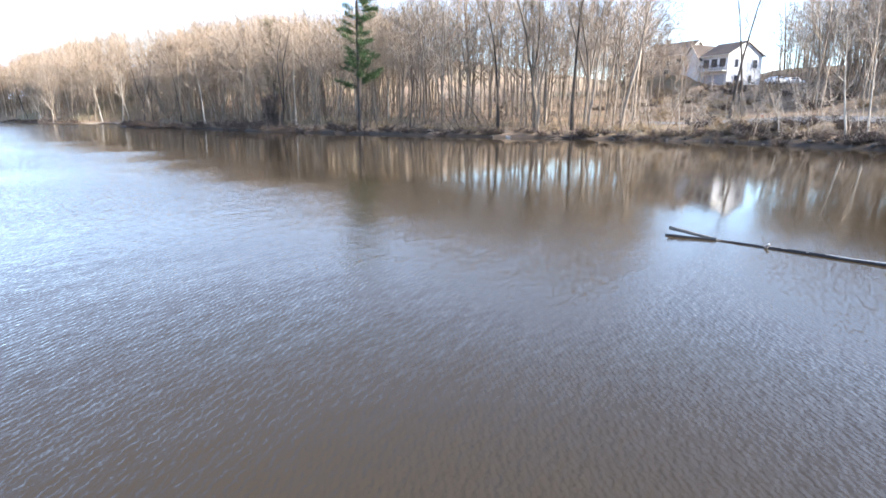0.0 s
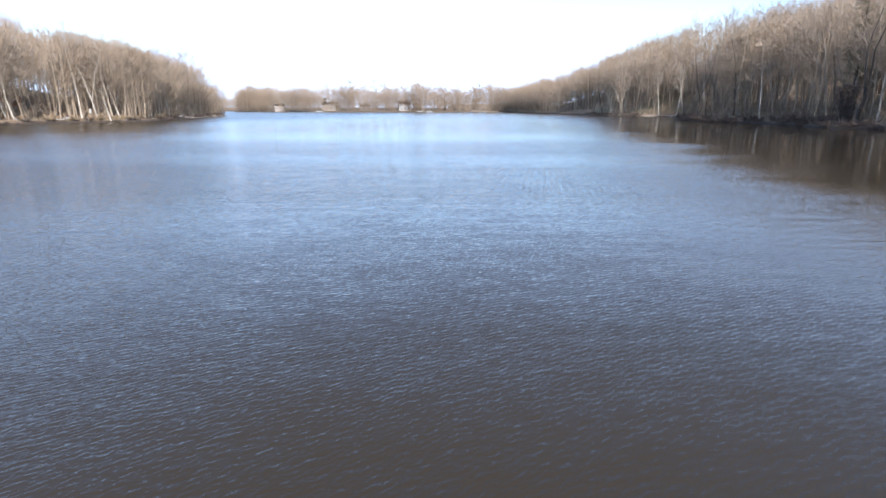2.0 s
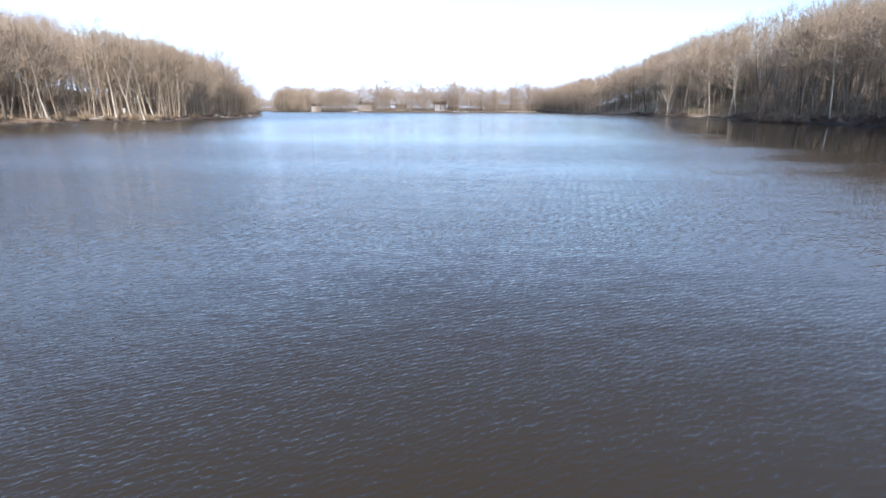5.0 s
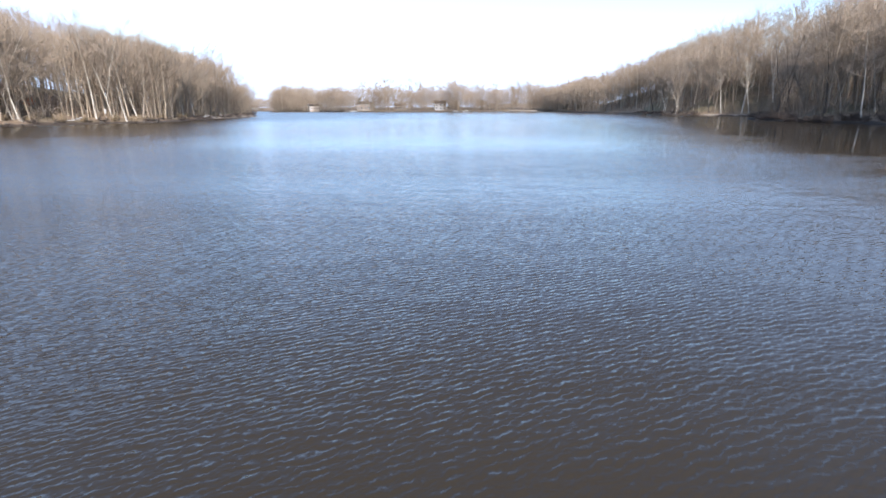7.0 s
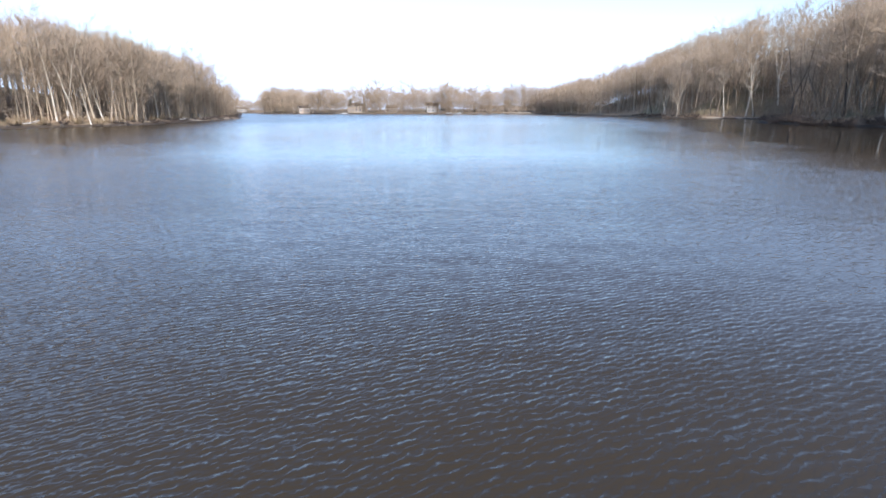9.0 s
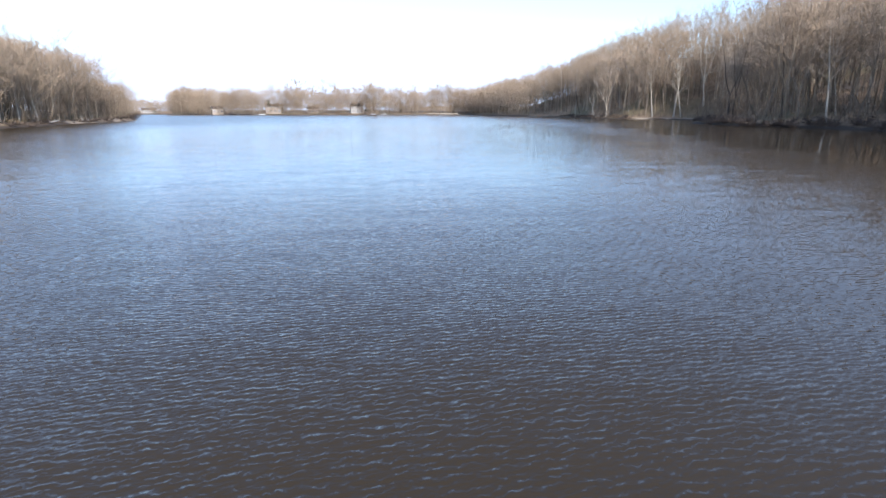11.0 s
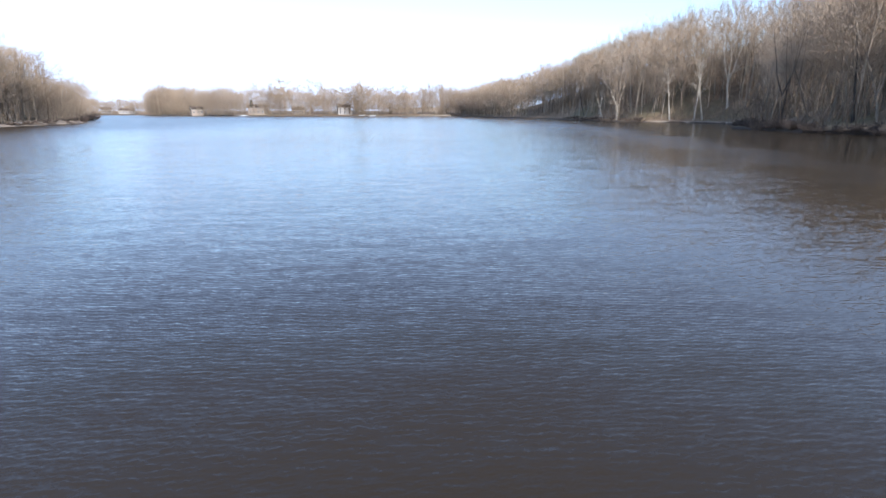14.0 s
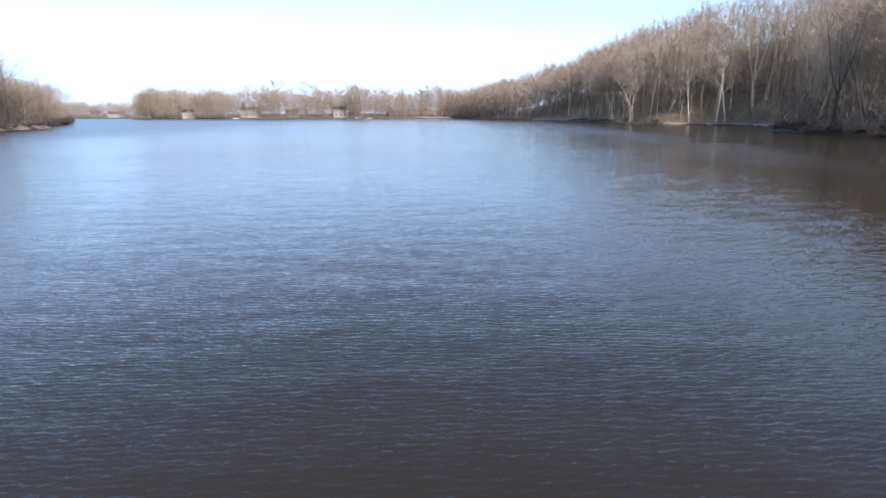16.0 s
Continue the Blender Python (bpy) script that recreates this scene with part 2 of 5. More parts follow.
def water_material():
    m = Mat("brown_lake_water", 0.03, 0.0, 0.5)
    m.b.inputs["IOR"].default_value = 1.333
    silt = m.noise(0.05, 3)
    near_brown = m.mix(silt.outputs[0], (0.031, 0.0218, 0.0112), (0.041, 0.029, 0.0155))
    far_brown = m.mix(silt.outputs[0], (0.023, 0.0155, 0.008), (0.032, 0.0222, 0.0118))
    place = m.node("ShaderNodeSeparateXYZ")
    m.link(m.co.outputs["Object"], place.inputs[0])
    # the base brown gets darker up the lake
    m.colour(m.mix(m.ramp(place.outputs["Y"], 14, 70), near_brown, far_brown))

    def wave(length, turn, distort, detail, seed):
        """Crests a set length apart; their slope runs across them."""
        mp = m.node("ShaderNodeMapping", Rotation=(0, 0, -turn), Location=(seed * 3.7, seed * 1.9, 0))
        m.link(m.co.outputs["Object"], mp.inputs[0])
        n = m.node("ShaderNodeTexWave", Scale=0.314 / length, Distortion=distort, Detail=detail, Detail_Scale=0.55 / length * 0.35, Detail_Roughness=0.6)
        n.bands_direction = "Y"
        m.link(mp.outputs[0], n.inputs["Vector"])
        return n, turn

    silk = m.noise(1.0, 3.0, (3.6, 13.0, 1), 0.1, rough=0.65)
    swell = m.noise(1.0, 3.0, (0.5, 2.0, 1), 0.12)
    gust = m.noise(0.035, 3, (0.6, 1.0, 1), 0.3)
    # the lee of the wooded bank is calmer than open water; its edge nears the bank up the lake and breaks into streaks
    sep = m.node("ShaderNodeSeparateXYZ")
    m.link(m.co.outputs["Object"], sep.inputs[0])

    def maths(op, a, b):
        n = m.node("ShaderNodeMath")
        n.operation = op
        for i, v in enumerate((a, b)):
            if hasattr(v, "is_output"):
                m.link(v, n.inputs[i])
            else:
                n.inputs[i].default_value = v
        return n.outputs[0]

    streak = m.noise(1.0, 4.0, (0.03, 0.12, 1), 0.08)
    edge_x = maths("ADD", m.ramp(sep.outputs["Y"], 20, 150, 15, 38), m.ramp(sep.outputs["Y"], 150, 270, 0, 18))
    inshore = maths("SUBTRACT", maths("ADD", sep.outputs["X"], m.ramp(streak.outputs[0], 0.3, 0.7, -4, 4)), edge_x)
    lee = m.node("ShaderNodeMapRange", From_Min=-9.0, From_Max=5.0, To_Min=1.0, To_Max=0.12)
    lee.interpolation_type = "SMOOTHSTEP"
    m.link(inshore, lee.inputs["Value"])
    amp = m.node("ShaderNodeMath")
    amp.operation = "MULTIPLY"
    m.link(lee.outputs[0], amp.inputs[0])
    open_water = m.node("ShaderNodeMath")
    open_water.operation = "MULTIPLY"
    m.link(m.ramp(gust.outputs[0], 0.3, 0.7, 0.65, 1.1), open_water.inputs[0])
    m.link(m.ramp(sep.outputs["Y"], 70, 190, 1.0, 1.1), open_water.inputs[1])
    west = m.node("ShaderNodeMath")
    west.operation = "MULTIPLY"
    m.link(open_water.outputs[0], west.inputs[0])
    m.link(m.ramp(sep.outputs["X"], -45, -12, 1.3, 1.0), west.inputs[1])
    m.link(west.outputs[0], amp.inputs[1])

    def slope(n, k):
        off = m.node("ShaderNodeVectorMath")
        off.operation = "SUBTRACT"
        off.inputs[1].default_value = (0.5, 0.5, 0.5)
        m.link(n.outputs["Color"], off.inputs[0])
        by = m.node("ShaderNodeVectorMath")
        by.operation = "MULTIPLY"
        by.inputs[1].default_value = k
        m.link(off.outputs[0], by.inputs[0])
        return by.outputs[0]

    def plus(a, b):
        n = m.node("ShaderNodeVectorMath")
        n.operation = "ADD"
        for i, v in enumerate((a, b)):
            if hasattr(v, "is_output"):
                m.link(v, n.inputs[i])
            else:
                n.inputs[i].default_value = v
        return n.outputs[0]

    def crest(w, k, weight=None):
        """The slope of a wave, as a vector across its crests."""
        n, turn = w
        peak = m.node("ShaderNodeMath")
        peak.operation = "POWER"
        peak.inputs[1].default_value = 4.0
        m.link(n.outputs["Fac"], peak.inputs[0])
        h = m.ramp(peak.outputs[0], 0, 1, -0.5 * k, 1.8 * k)
        if weight is not None:
            mul = m.node("ShaderNodeMath")
            mul.operation = "MULTIPLY"
            m.link(h, mul.inputs[0])
            m.link(weight, mul.inputs[1])
            h = mul.outputs[0]
        v = m.node("ShaderNodeVectorMath")
        v.operation = "SCALE"
        v.inputs[0].default_value = (-math.sin(turn), math.cos(turn), 0)
        m.link(h, v.inputs["Scale"])
        return v.outputs[0]

    def stretch_of_lake(lo0, lo1, hi0, hi1):
        """One on a stretch along the lake, fading out over its ends."""
        up, down = m.ramp(sep.outputs["Y"], lo0, lo1), m.ramp(sep.outputs["Y"], hi0, hi1, 1.0, 0.0)
        n = m.node("ShaderNodeMath")
        n.operation = "MULTIPLY"
        m.link(up, n.inputs[0])
        m.link(down, n.inputs[1])
        return n.outputs[0]

    # fine slanting ripples at the start, longer ones, then fine ones square to the lake's length
    blur = m.node("ShaderNodeMath")
    blur.operation = "ADD"
    m.link(m.ramp(sep.outputs["Y"], 75, 170, 0.03, 0.15), blur.inputs[0])
    # cat's paws too fine to see ruffle the edge of the calm
    ruffle = maths("MULTIPLY", m.ramp(inshore, -14, -5, 0.0, 0.12), m.ramp(inshore, -3, 4, 1.0, 0.15))
    m.link(ruffle, blur.inputs[1])
    windward = m.node("ShaderNodeMath")
    windward.operation = "ADD"
    m.link(blur.outputs[0], windward.inputs[0])
    m.link(m.ramp(sep.outputs["X"], -55, -14, 0.10, 0.0), windward.inputs[1])
    m.link(windward.outputs[0], m.b.inputs["Roughness"])
    a, b, c = stretch_of_lake(-90, -80, 12, 20), stretch_of_lake(11, 19, 28, 38), stretch_of_lake(28, 38, 48, 62)
    d = stretch_of_lake(48, 62, 640, 650)
    total = (0, 0, 0)
    trains = ((a, ((0.065, 0.8, 0.055), (0.085, 0.55, 0.06), (0.12, 0.3, 0.038))),
              (b, ((0.085, 0.75, 0.085), (0.11, 0.5, 0.09), (0.16, 0.25, 0.05))),
              (c, ((0.075, 0.4, 0.066), (0.10, 0.15, 0.076), (0.14, -0.1, 0.044))),
              (d, ((0.055, 0.25, 0.022), (0.085, 0.0, 0.038), (0.13, -0.15, 0.032))))
    for i, (where, three) in enumerate(trains):
        for j, (length, turn, k) in enumerate(three):
            total = plus(total, crest(wave(length, turn, 6.0, 2.0, 3 * i + j), k, where))
    total = plus(total, plus(slope(silk, (0.2, 0.26, 0)), slope(swell, (0.06, 0.13, 0))))
    # added normal tilt down the lake and eastward, making water reflect higher sky
    leaning = m.node("ShaderNodeCombineXYZ")
    m.link(m.ramp(sep.outputs["X"], -60, -12, 0.10, 0.0), leaning.inputs["X"])
    m.link(maths("ADD", maths("MULTIPLY", m.ramp(sep.outputs["X"], -25, -5, -0.03, 0.0), m.ramp(sep.outputs["Y"], 45, 75, 1.0, 0.0)), maths("ADD", m.ramp(sep.outputs["Y"], -10, 30, -0.035, -0.062), m.ramp(sep.outputs["Y"], 40, 75, 0.0, 0.04))), leaning.inputs["Y"])
    total = plus(total, leaning.outputs[0])
    sc = m.node("ShaderNodeVectorMath")
    sc.operation = "SCALE"
    m.link(total, sc.inputs[0])
    m.link(amp.outputs[0], sc.inputs["Scale"])
    nm = m.node("ShaderNodeVectorMath")
    nm.operation = "NORMALIZE"
    m.link(plus(sc.outputs[0], (0, 0, 1)), nm.inputs[0])
    m.link(nm.outputs[0], m.b.inputs["Normal"])
    return m.m


GLASS, GROUND, WATER = glass(), ground_material(), water_material()


# ------------------------------------------------------------------ mesh helpers
def mesh_of(name, verts, faces, material, smooth=False):
    me = bpy.data.meshes.new(name)
    me.from_pydata([tuple(v) for v in verts], [], [tuple(int(i) for i in f) for f in faces])
    me.materials.append(material)
    if smooth:
        me.polygons.foreach_set("use_smooth", [True] * len(me.polygons))
    me.update()
    return me


def tri_mesh(name, verts, tris, material):
    """A mesh of triangles from arrays, the quick way."""
    verts, tris = np.asarray(verts, np.float32), np.asarray(tris, np.int32)
    me = bpy.data.meshes.new(name)
    me.vertices.add(len(verts))
    me.vertices.foreach_set("co", verts.ravel())
    me.loops.add(tris.size)
    me.loops.foreach_set("vertex_index", tris.ravel())
    me.polygons.add(len(tris))
    me.polygons.foreach_set("loop_start", np.arange(0, tris.size, 3, dtype=np.int32))
    me.update(calc_edges=True)
    me.materials.append(material)
    return me


def thing(name, m, label, category, group="", kind=""):
    ob = new(name)
    ob.empty_display_size = 0.3
    ob.matrix_basis = m
    return tagged(ob, label, category, group, kind)


def part(name, data, parent, m=None, label=""):
    ob = new(name, data)
    ob.parent = parent
    if m is not None:
        ob.matrix_basis = m
    return tagged(ob, label) if label else ob


def box_bm(sx, sy, sz, x=0, y=0, z=0, bevel=0.0):
    bm = bmesh.new()
    bmesh.ops.create_cube(bm, size=1.0, matrix=Matrix.Translation((x, y, z)) @ Matrix.Diagonal((sx, sy, sz, 1)))
    if bevel:
        bmesh.ops.bevel(bm, geom=bm.edges[:], offset=bevel, segments=2, affect="EDGES", profile=0.6)
    return bm


def bm_mesh(name, bm, material):
    me = bpy.data.meshes.new(name)
    bm.to_mesh(me)
    bm.free()
    me.materials.append(material)
    return me


def box_mesh(name, material, sx, sy, sz, x=0, y=0, z=0, bevel=0.0):
    return bm_mesh(name, box_bm(sx, sy, sz, x, y, z, bevel), material)


# ------------------------------------------------------------------ lake outline and ground
# the shore, from behind the start along the east bank, the far bank, the channel and the west bank
EAST = [(20, -75), (50, -62), (60, -40), (62, -18), (64.5, 0), (68.5, 8), (72.5, 17), (72, 25), (69.5, 34), (68, 42), (66.2, 51), (66, 62),
        (64, 78), (62.8, 96), (66, 110), (65.5, 124), (61.5, 137), (62, 150), (65, 163), (77, 172), (85, 190), (87, 208), (84, 216), (76, 224),
        (70, 238), (71, 258), (69, 290), (66, 330), (61, 370), (56, 430), (50, 480)]
NORTH = [(30, 488), (-20, 494), (-70, 492), (-120, 496), (-160, 512), (-196, 532), (-214, 562), (-222, 610), (-270, 632), (-320, 628), (-345, 560)]
WEST = [(-300, 440), (-230, 350), (-165, 290), (-115, 274), (-106.5, 263), (-102, 240), (-87.5, 219), (-84.5, 200), (-80, 170), (-74, 152), (-71.5, 137),
        (-70.5, 124), (-77, 114), (-80, 101), (-84, 70), (-82, 30), (-80, -20), (-60, -60), (-20, -78)]
LAKE = np.array(EAST + NORTH + WEST, float)


def shore_distance(p):
    """Metres from the shore; positive on land. p: points, n x 2."""
    p = np.asarray(p, float)
    best, inside = np.full(len(p), 1e9), np.zeros(len(p), bool)
    for a, b in zip(LAKE, np.roll(LAKE, -1, 0)):
        d = b - a
        k = np.clip(((p - a) @ d) / (d @ d), 0, 1)
        best = np.minimum(best, np.hypot(*(p - a - k[:, None] * d).T))
        cross = ((a[1] > p[:, 1]) != (b[1] > p[:, 1])) & (p[:, 0] < (b[0] - a[0]) * (p[:, 1] - a[1]) / (b[1] - a[1] + 1e-12) + a[0])
        inside ^= cross
    return np.where(inside, -best, best)


def lumps(x, y):
    """Smooth unevenness, about -1 to 1."""
    return (np.sin(x * 0.071 + 1.3) * np.cos(y * 0.063 + 0.4) + 0.6 * np.sin(x * 0.17 + y * 0.11) + 0.4 * np.cos(x * 0.31 - y * 0.27 + 2)) / 2


def ground_height(p):
    p = np.asarray(p, float)
    x, y = p[:, 0], p[:, 1]
    s = shore_distance(p)
    # small bays and tongues of mud
    s = s + 0.5 * np.sin(0.8 * x + 1.6 * np.sin(0.43 * y)) * np.sin(0.7 * y + 0.6) + 0.35 * np.sin(1.25 * y + 0.9 * x)
    right = x > 0
    # rise of the east bank along the lake, then the west and the far banks
    slope = np.interp(y, [-80, 22, 40, 70, 130, 170, 210, 330, 420, 480], [0.22, 0.2, 0.11, 0.12, 0.18, 0.5, 0.64, 0.56, 0.22, 0.05])
    slope = np.where(right, slope, np.interp(y, [0, 170, 215, 260, 400], [0.27, 0.21, 0.06, 0.03, 0.03]))
    slope = np.where((y > 480), 0.035, slope)
    top = np.interp(y, [-80, 130, 220, 330, 480], [15, 17, 36, 34, 10])
    top = np.where(right, top, np.interp(y, [0, 170, 230, 300], [15, 11, 4, 3]))
    land = np.maximum(s, 0)
    bank = np.interp(land, [0, 0.7, 2.5, 7], [0.0, 0.45, 0.75, 1.0])
    shelf = np.where(right & (y < 30), 14.0, 7.0)
    shelf_z = np.where(right & (y < 30), 1.5, 0.35) * np.clip((land - 3) / 9, 0, 1)
    rise = np.maximum(land - shelf, 0) * slope
    rise = top * np.tanh(rise / top)
    z = bank + shelf_z + rise + lumps(x, y) * np.clip(land / 14, 0, 1) * 0.7
    for px, py, pz, pr in ((128.7, 26.9, 8.9, 10.0), (125.8, 16.4, 8.8, 6.0), (136.8, 40.7, 11.7, 13.0)):
        k = np.clip((np.hypot(x - px, y - py) - pr * 0.75) / (pr * 0.55), 0, 1)
        k = k * k * (3 - 2 * k)
        z = pz + (z - pz) * k
    return np.where(s > 0, z, np.maximum(-1.6, s * 0.35) - 0.02)


def ground_at(x, y):
    return float(ground_height([(x, y)])[0])


def spaced(lo, hi, step, far, grow=1.28):
    mid = list(np.arange(lo, hi + step / 2, step))
    left, d = [], step
    while lo - sum(left) > -far:
        d *= grow
        left.append(d)
    a = [lo - sum(left[: i + 1]) for i in range(len(left))][::-1]
    right, d = [], step
    while hi + sum(right) < far:
        d *= grow
        right.append(d)
    return np.array(a + mid + [hi + sum(right[: i + 1]) for i in range(len(right))])


def build_ground():
    def steps(*spans):
        return np.concatenate([np.arange(lo, hi, d) for lo, hi, d in spans])

    ox, oy = spaced(-150, 150, 4.0, 2600), spaced(-90, 300, 4.0, 2600)
    xs = np.concatenate([ox[ox < -150], steps((-150, -98, 3), (-98, -62, 1.2), (-62, 52, 6), (52, 112, 1.2), (112, 150.1, 3)), ox[ox > 150.2]])
    ys = np.concatenate([oy[oy < -90], steps((-90, -25, 4), (-25, 235, 1.4), (235, 300.1, 3)), oy[oy > 300.2]])
    gx, gy = np.meshgrid(xs, ys)
    p = np.stack([gx.ravel(), gy.ravel()], 1)
    z = ground_height(p)
    n, w = len(xs), np.arange(len(ys) - 1)[:, None] * len(xs) + np.arange(len(xs) - 1)[None]
    a = w.ravel()
    tris = np.concatenate([np.stack([a, a + 1, a + n + 1], 1), np.stack([a, a + n + 1, a + n], 1)])
    me = tri_mesh("ground", np.column_stack([p, z]), tris, GROUND)
    me.polygons.foreach_set("use_smooth", [True] * len(me.polygons))
    tagged(new("ground", me), "brown leaf-littered wooded banks around the lake", "ground", kind="structure")


def build_water():
    lo, hi = LAKE.min(0) - 6, LAKE.max(0) + 6
    me = mesh_of("water", [(lo[0], lo[1], 0), (hi[0], lo[1], 0), (hi[0], hi[1], 0), (lo[0], hi[1], 0)], [(0, 1, 2, 3)], WATER)
    tagged(new("water", me), "brown rippled lake water reflecting sky and trees", "lake", kind="structure")


build_ground()
build_water()


# ------------------------------------------------------------------ bare trees
class Wood:
    """Collects tapered limbs and thin twigs as triangles."""

    def __init__(self):
        self.v, self.f, self.n = [], [], 0

    def limb(self, points, radii, sides):
        points = np.asarray(points, float)
        rows = []
        for i, (p, r) in enumerate(zip(points, radii)):
            d = points[min(i + 1, len(points) - 1)] - points[max(i - 1, 0)]
            d /= np.linalg.norm(d) + 1e-9
            u = np.cross(d, (0.31, 0.95, 0.1))
            u /= np.linalg.norm(u) + 1e-9
            w = np.cross(d, u)
            a = np.arange(sides) * 2 * np.pi / sides
            rows.append(p + r * (np.cos(a)[:, None] * u + np.sin(a)[:, None] * w))
        self.v.append(np.concatenate(rows))
        for i in range(len(points) - 1):
            for k in range(sides):
                a, b = self.n + i * sides + k, self.n + i * sides + (k + 1) % sides
                self.f += [(a, b, b + sides), (a, b + sides, a + sides)]
        self.n += len(points) * sides

    def twigs(self, starts, ways, lengths, widths, rng):
        """Slivers: one thin triangle each."""
        starts, ways = np.asarray(starts), np.asarray(ways)
        side = np.cross(ways, rng.normal(size=ways.shape))
        side /= np.linalg.norm(side, axis=1, keepdims=True) + 1e-9
        side *= np.asarray(widths)[:, None] / 2
        tip = starts + ways * np.asarray(lengths)[:, None]
        self.v.append(np.stack([starts - side, starts + side, tip], 1).reshape(-1, 3))
        k = len(starts)
        self.f += (self.n + np.arange(3 * k).reshape(-1, 3)).tolist()
        self.n += 3 * k

    def arrays(self):
        return np.concatenate(self.v), np.array(self.f, np.int32)


def unit(v):
    return v / (np.linalg.norm(v) + 1e-9)


def bent(rng, start, way, length, pieces, wander, lift=0.0):
    """A wandering line of points."""
    pts, d = [np.array(start, float)], unit(np.array(way, float))
    for _ in range(pieces):
        d = unit(d + rng.normal(size=3) * wander + np.array((0, 0, lift)))
        pts.append(pts[-1] + d * length / pieces)
    return np.array(pts)


def hardwood(seed, tall=20.0, thick=0.2, bare=0.4, limbs=24, twigs=1500, forks=1, spread=1.0, lean=0.07, twig_width=0.032):
    """A leafless forest tree at the origin: the stem's arrays and the crown's."""
    rng = np.random.default_rng(seed)
    stem, crown = Wood(), Wood()
    lean_to = rng.normal(size=2) * lean
    trunks = []
    fork_z = tall * (rng.uniform(0.22, 0.4) if forks > 1 else 1.0)
    base = bent(rng, (0, 0, -0.6), (*lean_to, 1), fork_z + 0.6, 7, 0.06, 0.05)
    r0 = thick
    radii = np.linspace(1, 0.72 if forks > 1 else 0.1, len(base)) * r0
    radii[0] *= 1.5
    radii[1] *= 1.06
    stem.limb(base, radii, 7)
    trunks.append((base, radii))
    if forks > 1:
        for k in range(forks):
            a = 2 * np.pi * k / forks + rng.uniform(0, 1)
            line = bent(rng, base[-1], (0.28 * np.cos(a), 0.28 * np.sin(a), 1), tall - fork_z, 6, 0.09, 0.07)
            rad = np.linspace(0.6, 0.08, len(line)) * r0
            stem.limb(line, rad, 6)
            trunks.append((line, rad))
    tips = []
    for i in range(limbs):
        line, rad = trunks[rng.integers(1, len(trunks))] if forks > 1 else trunks[0]
        k = rng.uniform(bare if forks == 1 else 0.1, 0.97) * (len(line) - 1)
        j = min(int(k), len(line) - 2)
        start = line[j] + (line[j + 1] - line[j]) * (k - j)
        r = max(0.018, (rad[j] + (rad[j + 1] - rad[j]) * (k - j)) * rng.uniform(0.35, 0.6))
        h = start[2] / tall
        a = rng.uniform(0, 2 * np.pi)
        out = rng.uniform(0.5, 1.0) * spread
        length = tall * rng.uniform(0.13, 0.26) * (1.25 - 0.6 * h) * spread
        pts = bent(rng, start, (np.cos(a) * out, np.sin(a) * out, rng.uniform(0.25, 0.9)), length, 3, 0.16, 0.16)
        crown.limb(pts, np.linspace(r, r * 0.25, len(pts)), 3)
        tips.append(pts)
        for _ in range(3):
            q = pts[rng.integers(1, len(pts) - 1)]
            a2 = a + rng.normal() * 0.8
            more = bent(rng, q, (np.cos(a2), np.sin(a2), rng.uniform(0.3, 1.2)), length * rng.uniform(0.4, 0.7), 2, 0.2, 0.12)
            crown.limb(more, np.linspace(r * 0.5, r * 0.14, 3), 3)
            tips.append(more)
    pick = rng.integers(0, len(tips), twigs)
    s, w = [], []
    for i in pick:
        pts = tips[i]
        k = rng.uniform(0.1, 1.0) * (len(pts) - 1)
        j = min(int(k), len(pts) - 2)
        d = unit(pts[j + 1] - pts[j])
        s.append(pts[j] + (pts[j + 1] - pts[j]) * (k - j) + rng.normal(size=3) * 0.12)
        w.append(unit(d * 0.8 + rng.normal(size=3) * 0.6 + np.array((0, 0, 0.25))))
    ln = rng.uniform(0.7, 2.0, twigs)
    crown.twigs(s, w, ln, rng.uniform(0.6, 1.3, twigs) * twig_width, rng)
    return stem.arrays(), crown.arrays()


def tree_meshes(name, bark, twig, **kw):
    (v, f), (v2, f2) = hardwood(**kw)
    trunk = tri_mesh(name + "_trunk", v, f, bark)
    trunk.polygons.foreach_set("use_smooth", [True] * len(trunk.polygons))
    return trunk, tri_mesh(name + "_crown", v2, f2, twig)


TREES = [tree_meshes("hardwood", BARK, TWIG, seed=10 + i, tall=20.0, thick=rg, bare=ba, limbs=li, twigs=tw, forks=fo, spread=sp)
         for i, (rg, ba, li, tw, fo, sp) in enumerate([(0.17, 0.25, 26, 1250, 1, 1.15), (0.17, 0.3, 24, 1150, 2, 1.0), (0.22, 0.2, 28, 1250, 3, 1.15),
                                                       (0.24, 0.35, 28, 1300, 2, 1.1), (0.11, 0.3, 22, 1000, 1, 1.0), (0.21, 0.4, 26, 1250, 3, 0.95)])]
PALES = [tree_meshes("pale_tree", PALE_BARK, TWIG, seed=40 + i, tall=18.0, thick=0.17, bare=0.35, limbs=16, twigs=900, forks=fo, spread=0.9)
         for i, fo in enumerate((1, 2, 1))]
DARKS = [tree_meshes("dark_tree", DARK_BARK, TWIG, seed=60 + i, tall=20.0, thick=0.22, bare=0.45, limbs=18, twigs=1000, forks=fo, spread=0.8)
         for i, fo in enumerate((1, 2))]


def plant(kind, meshes, x, y, size, turn, label, group, lean=(0, 0), sink=0.1, name="tree", category="tree"):
    ob = thing(name, pose(x, y, ground_at(x, y) - sink, lean[0], lean[1], turn) @ Matrix.Diagonal((size[0], size[0], size[1], 1)), label, category, group)
    part("trunk", meshes[0], ob)
    part("crown", meshes[1], ob)
    return ob


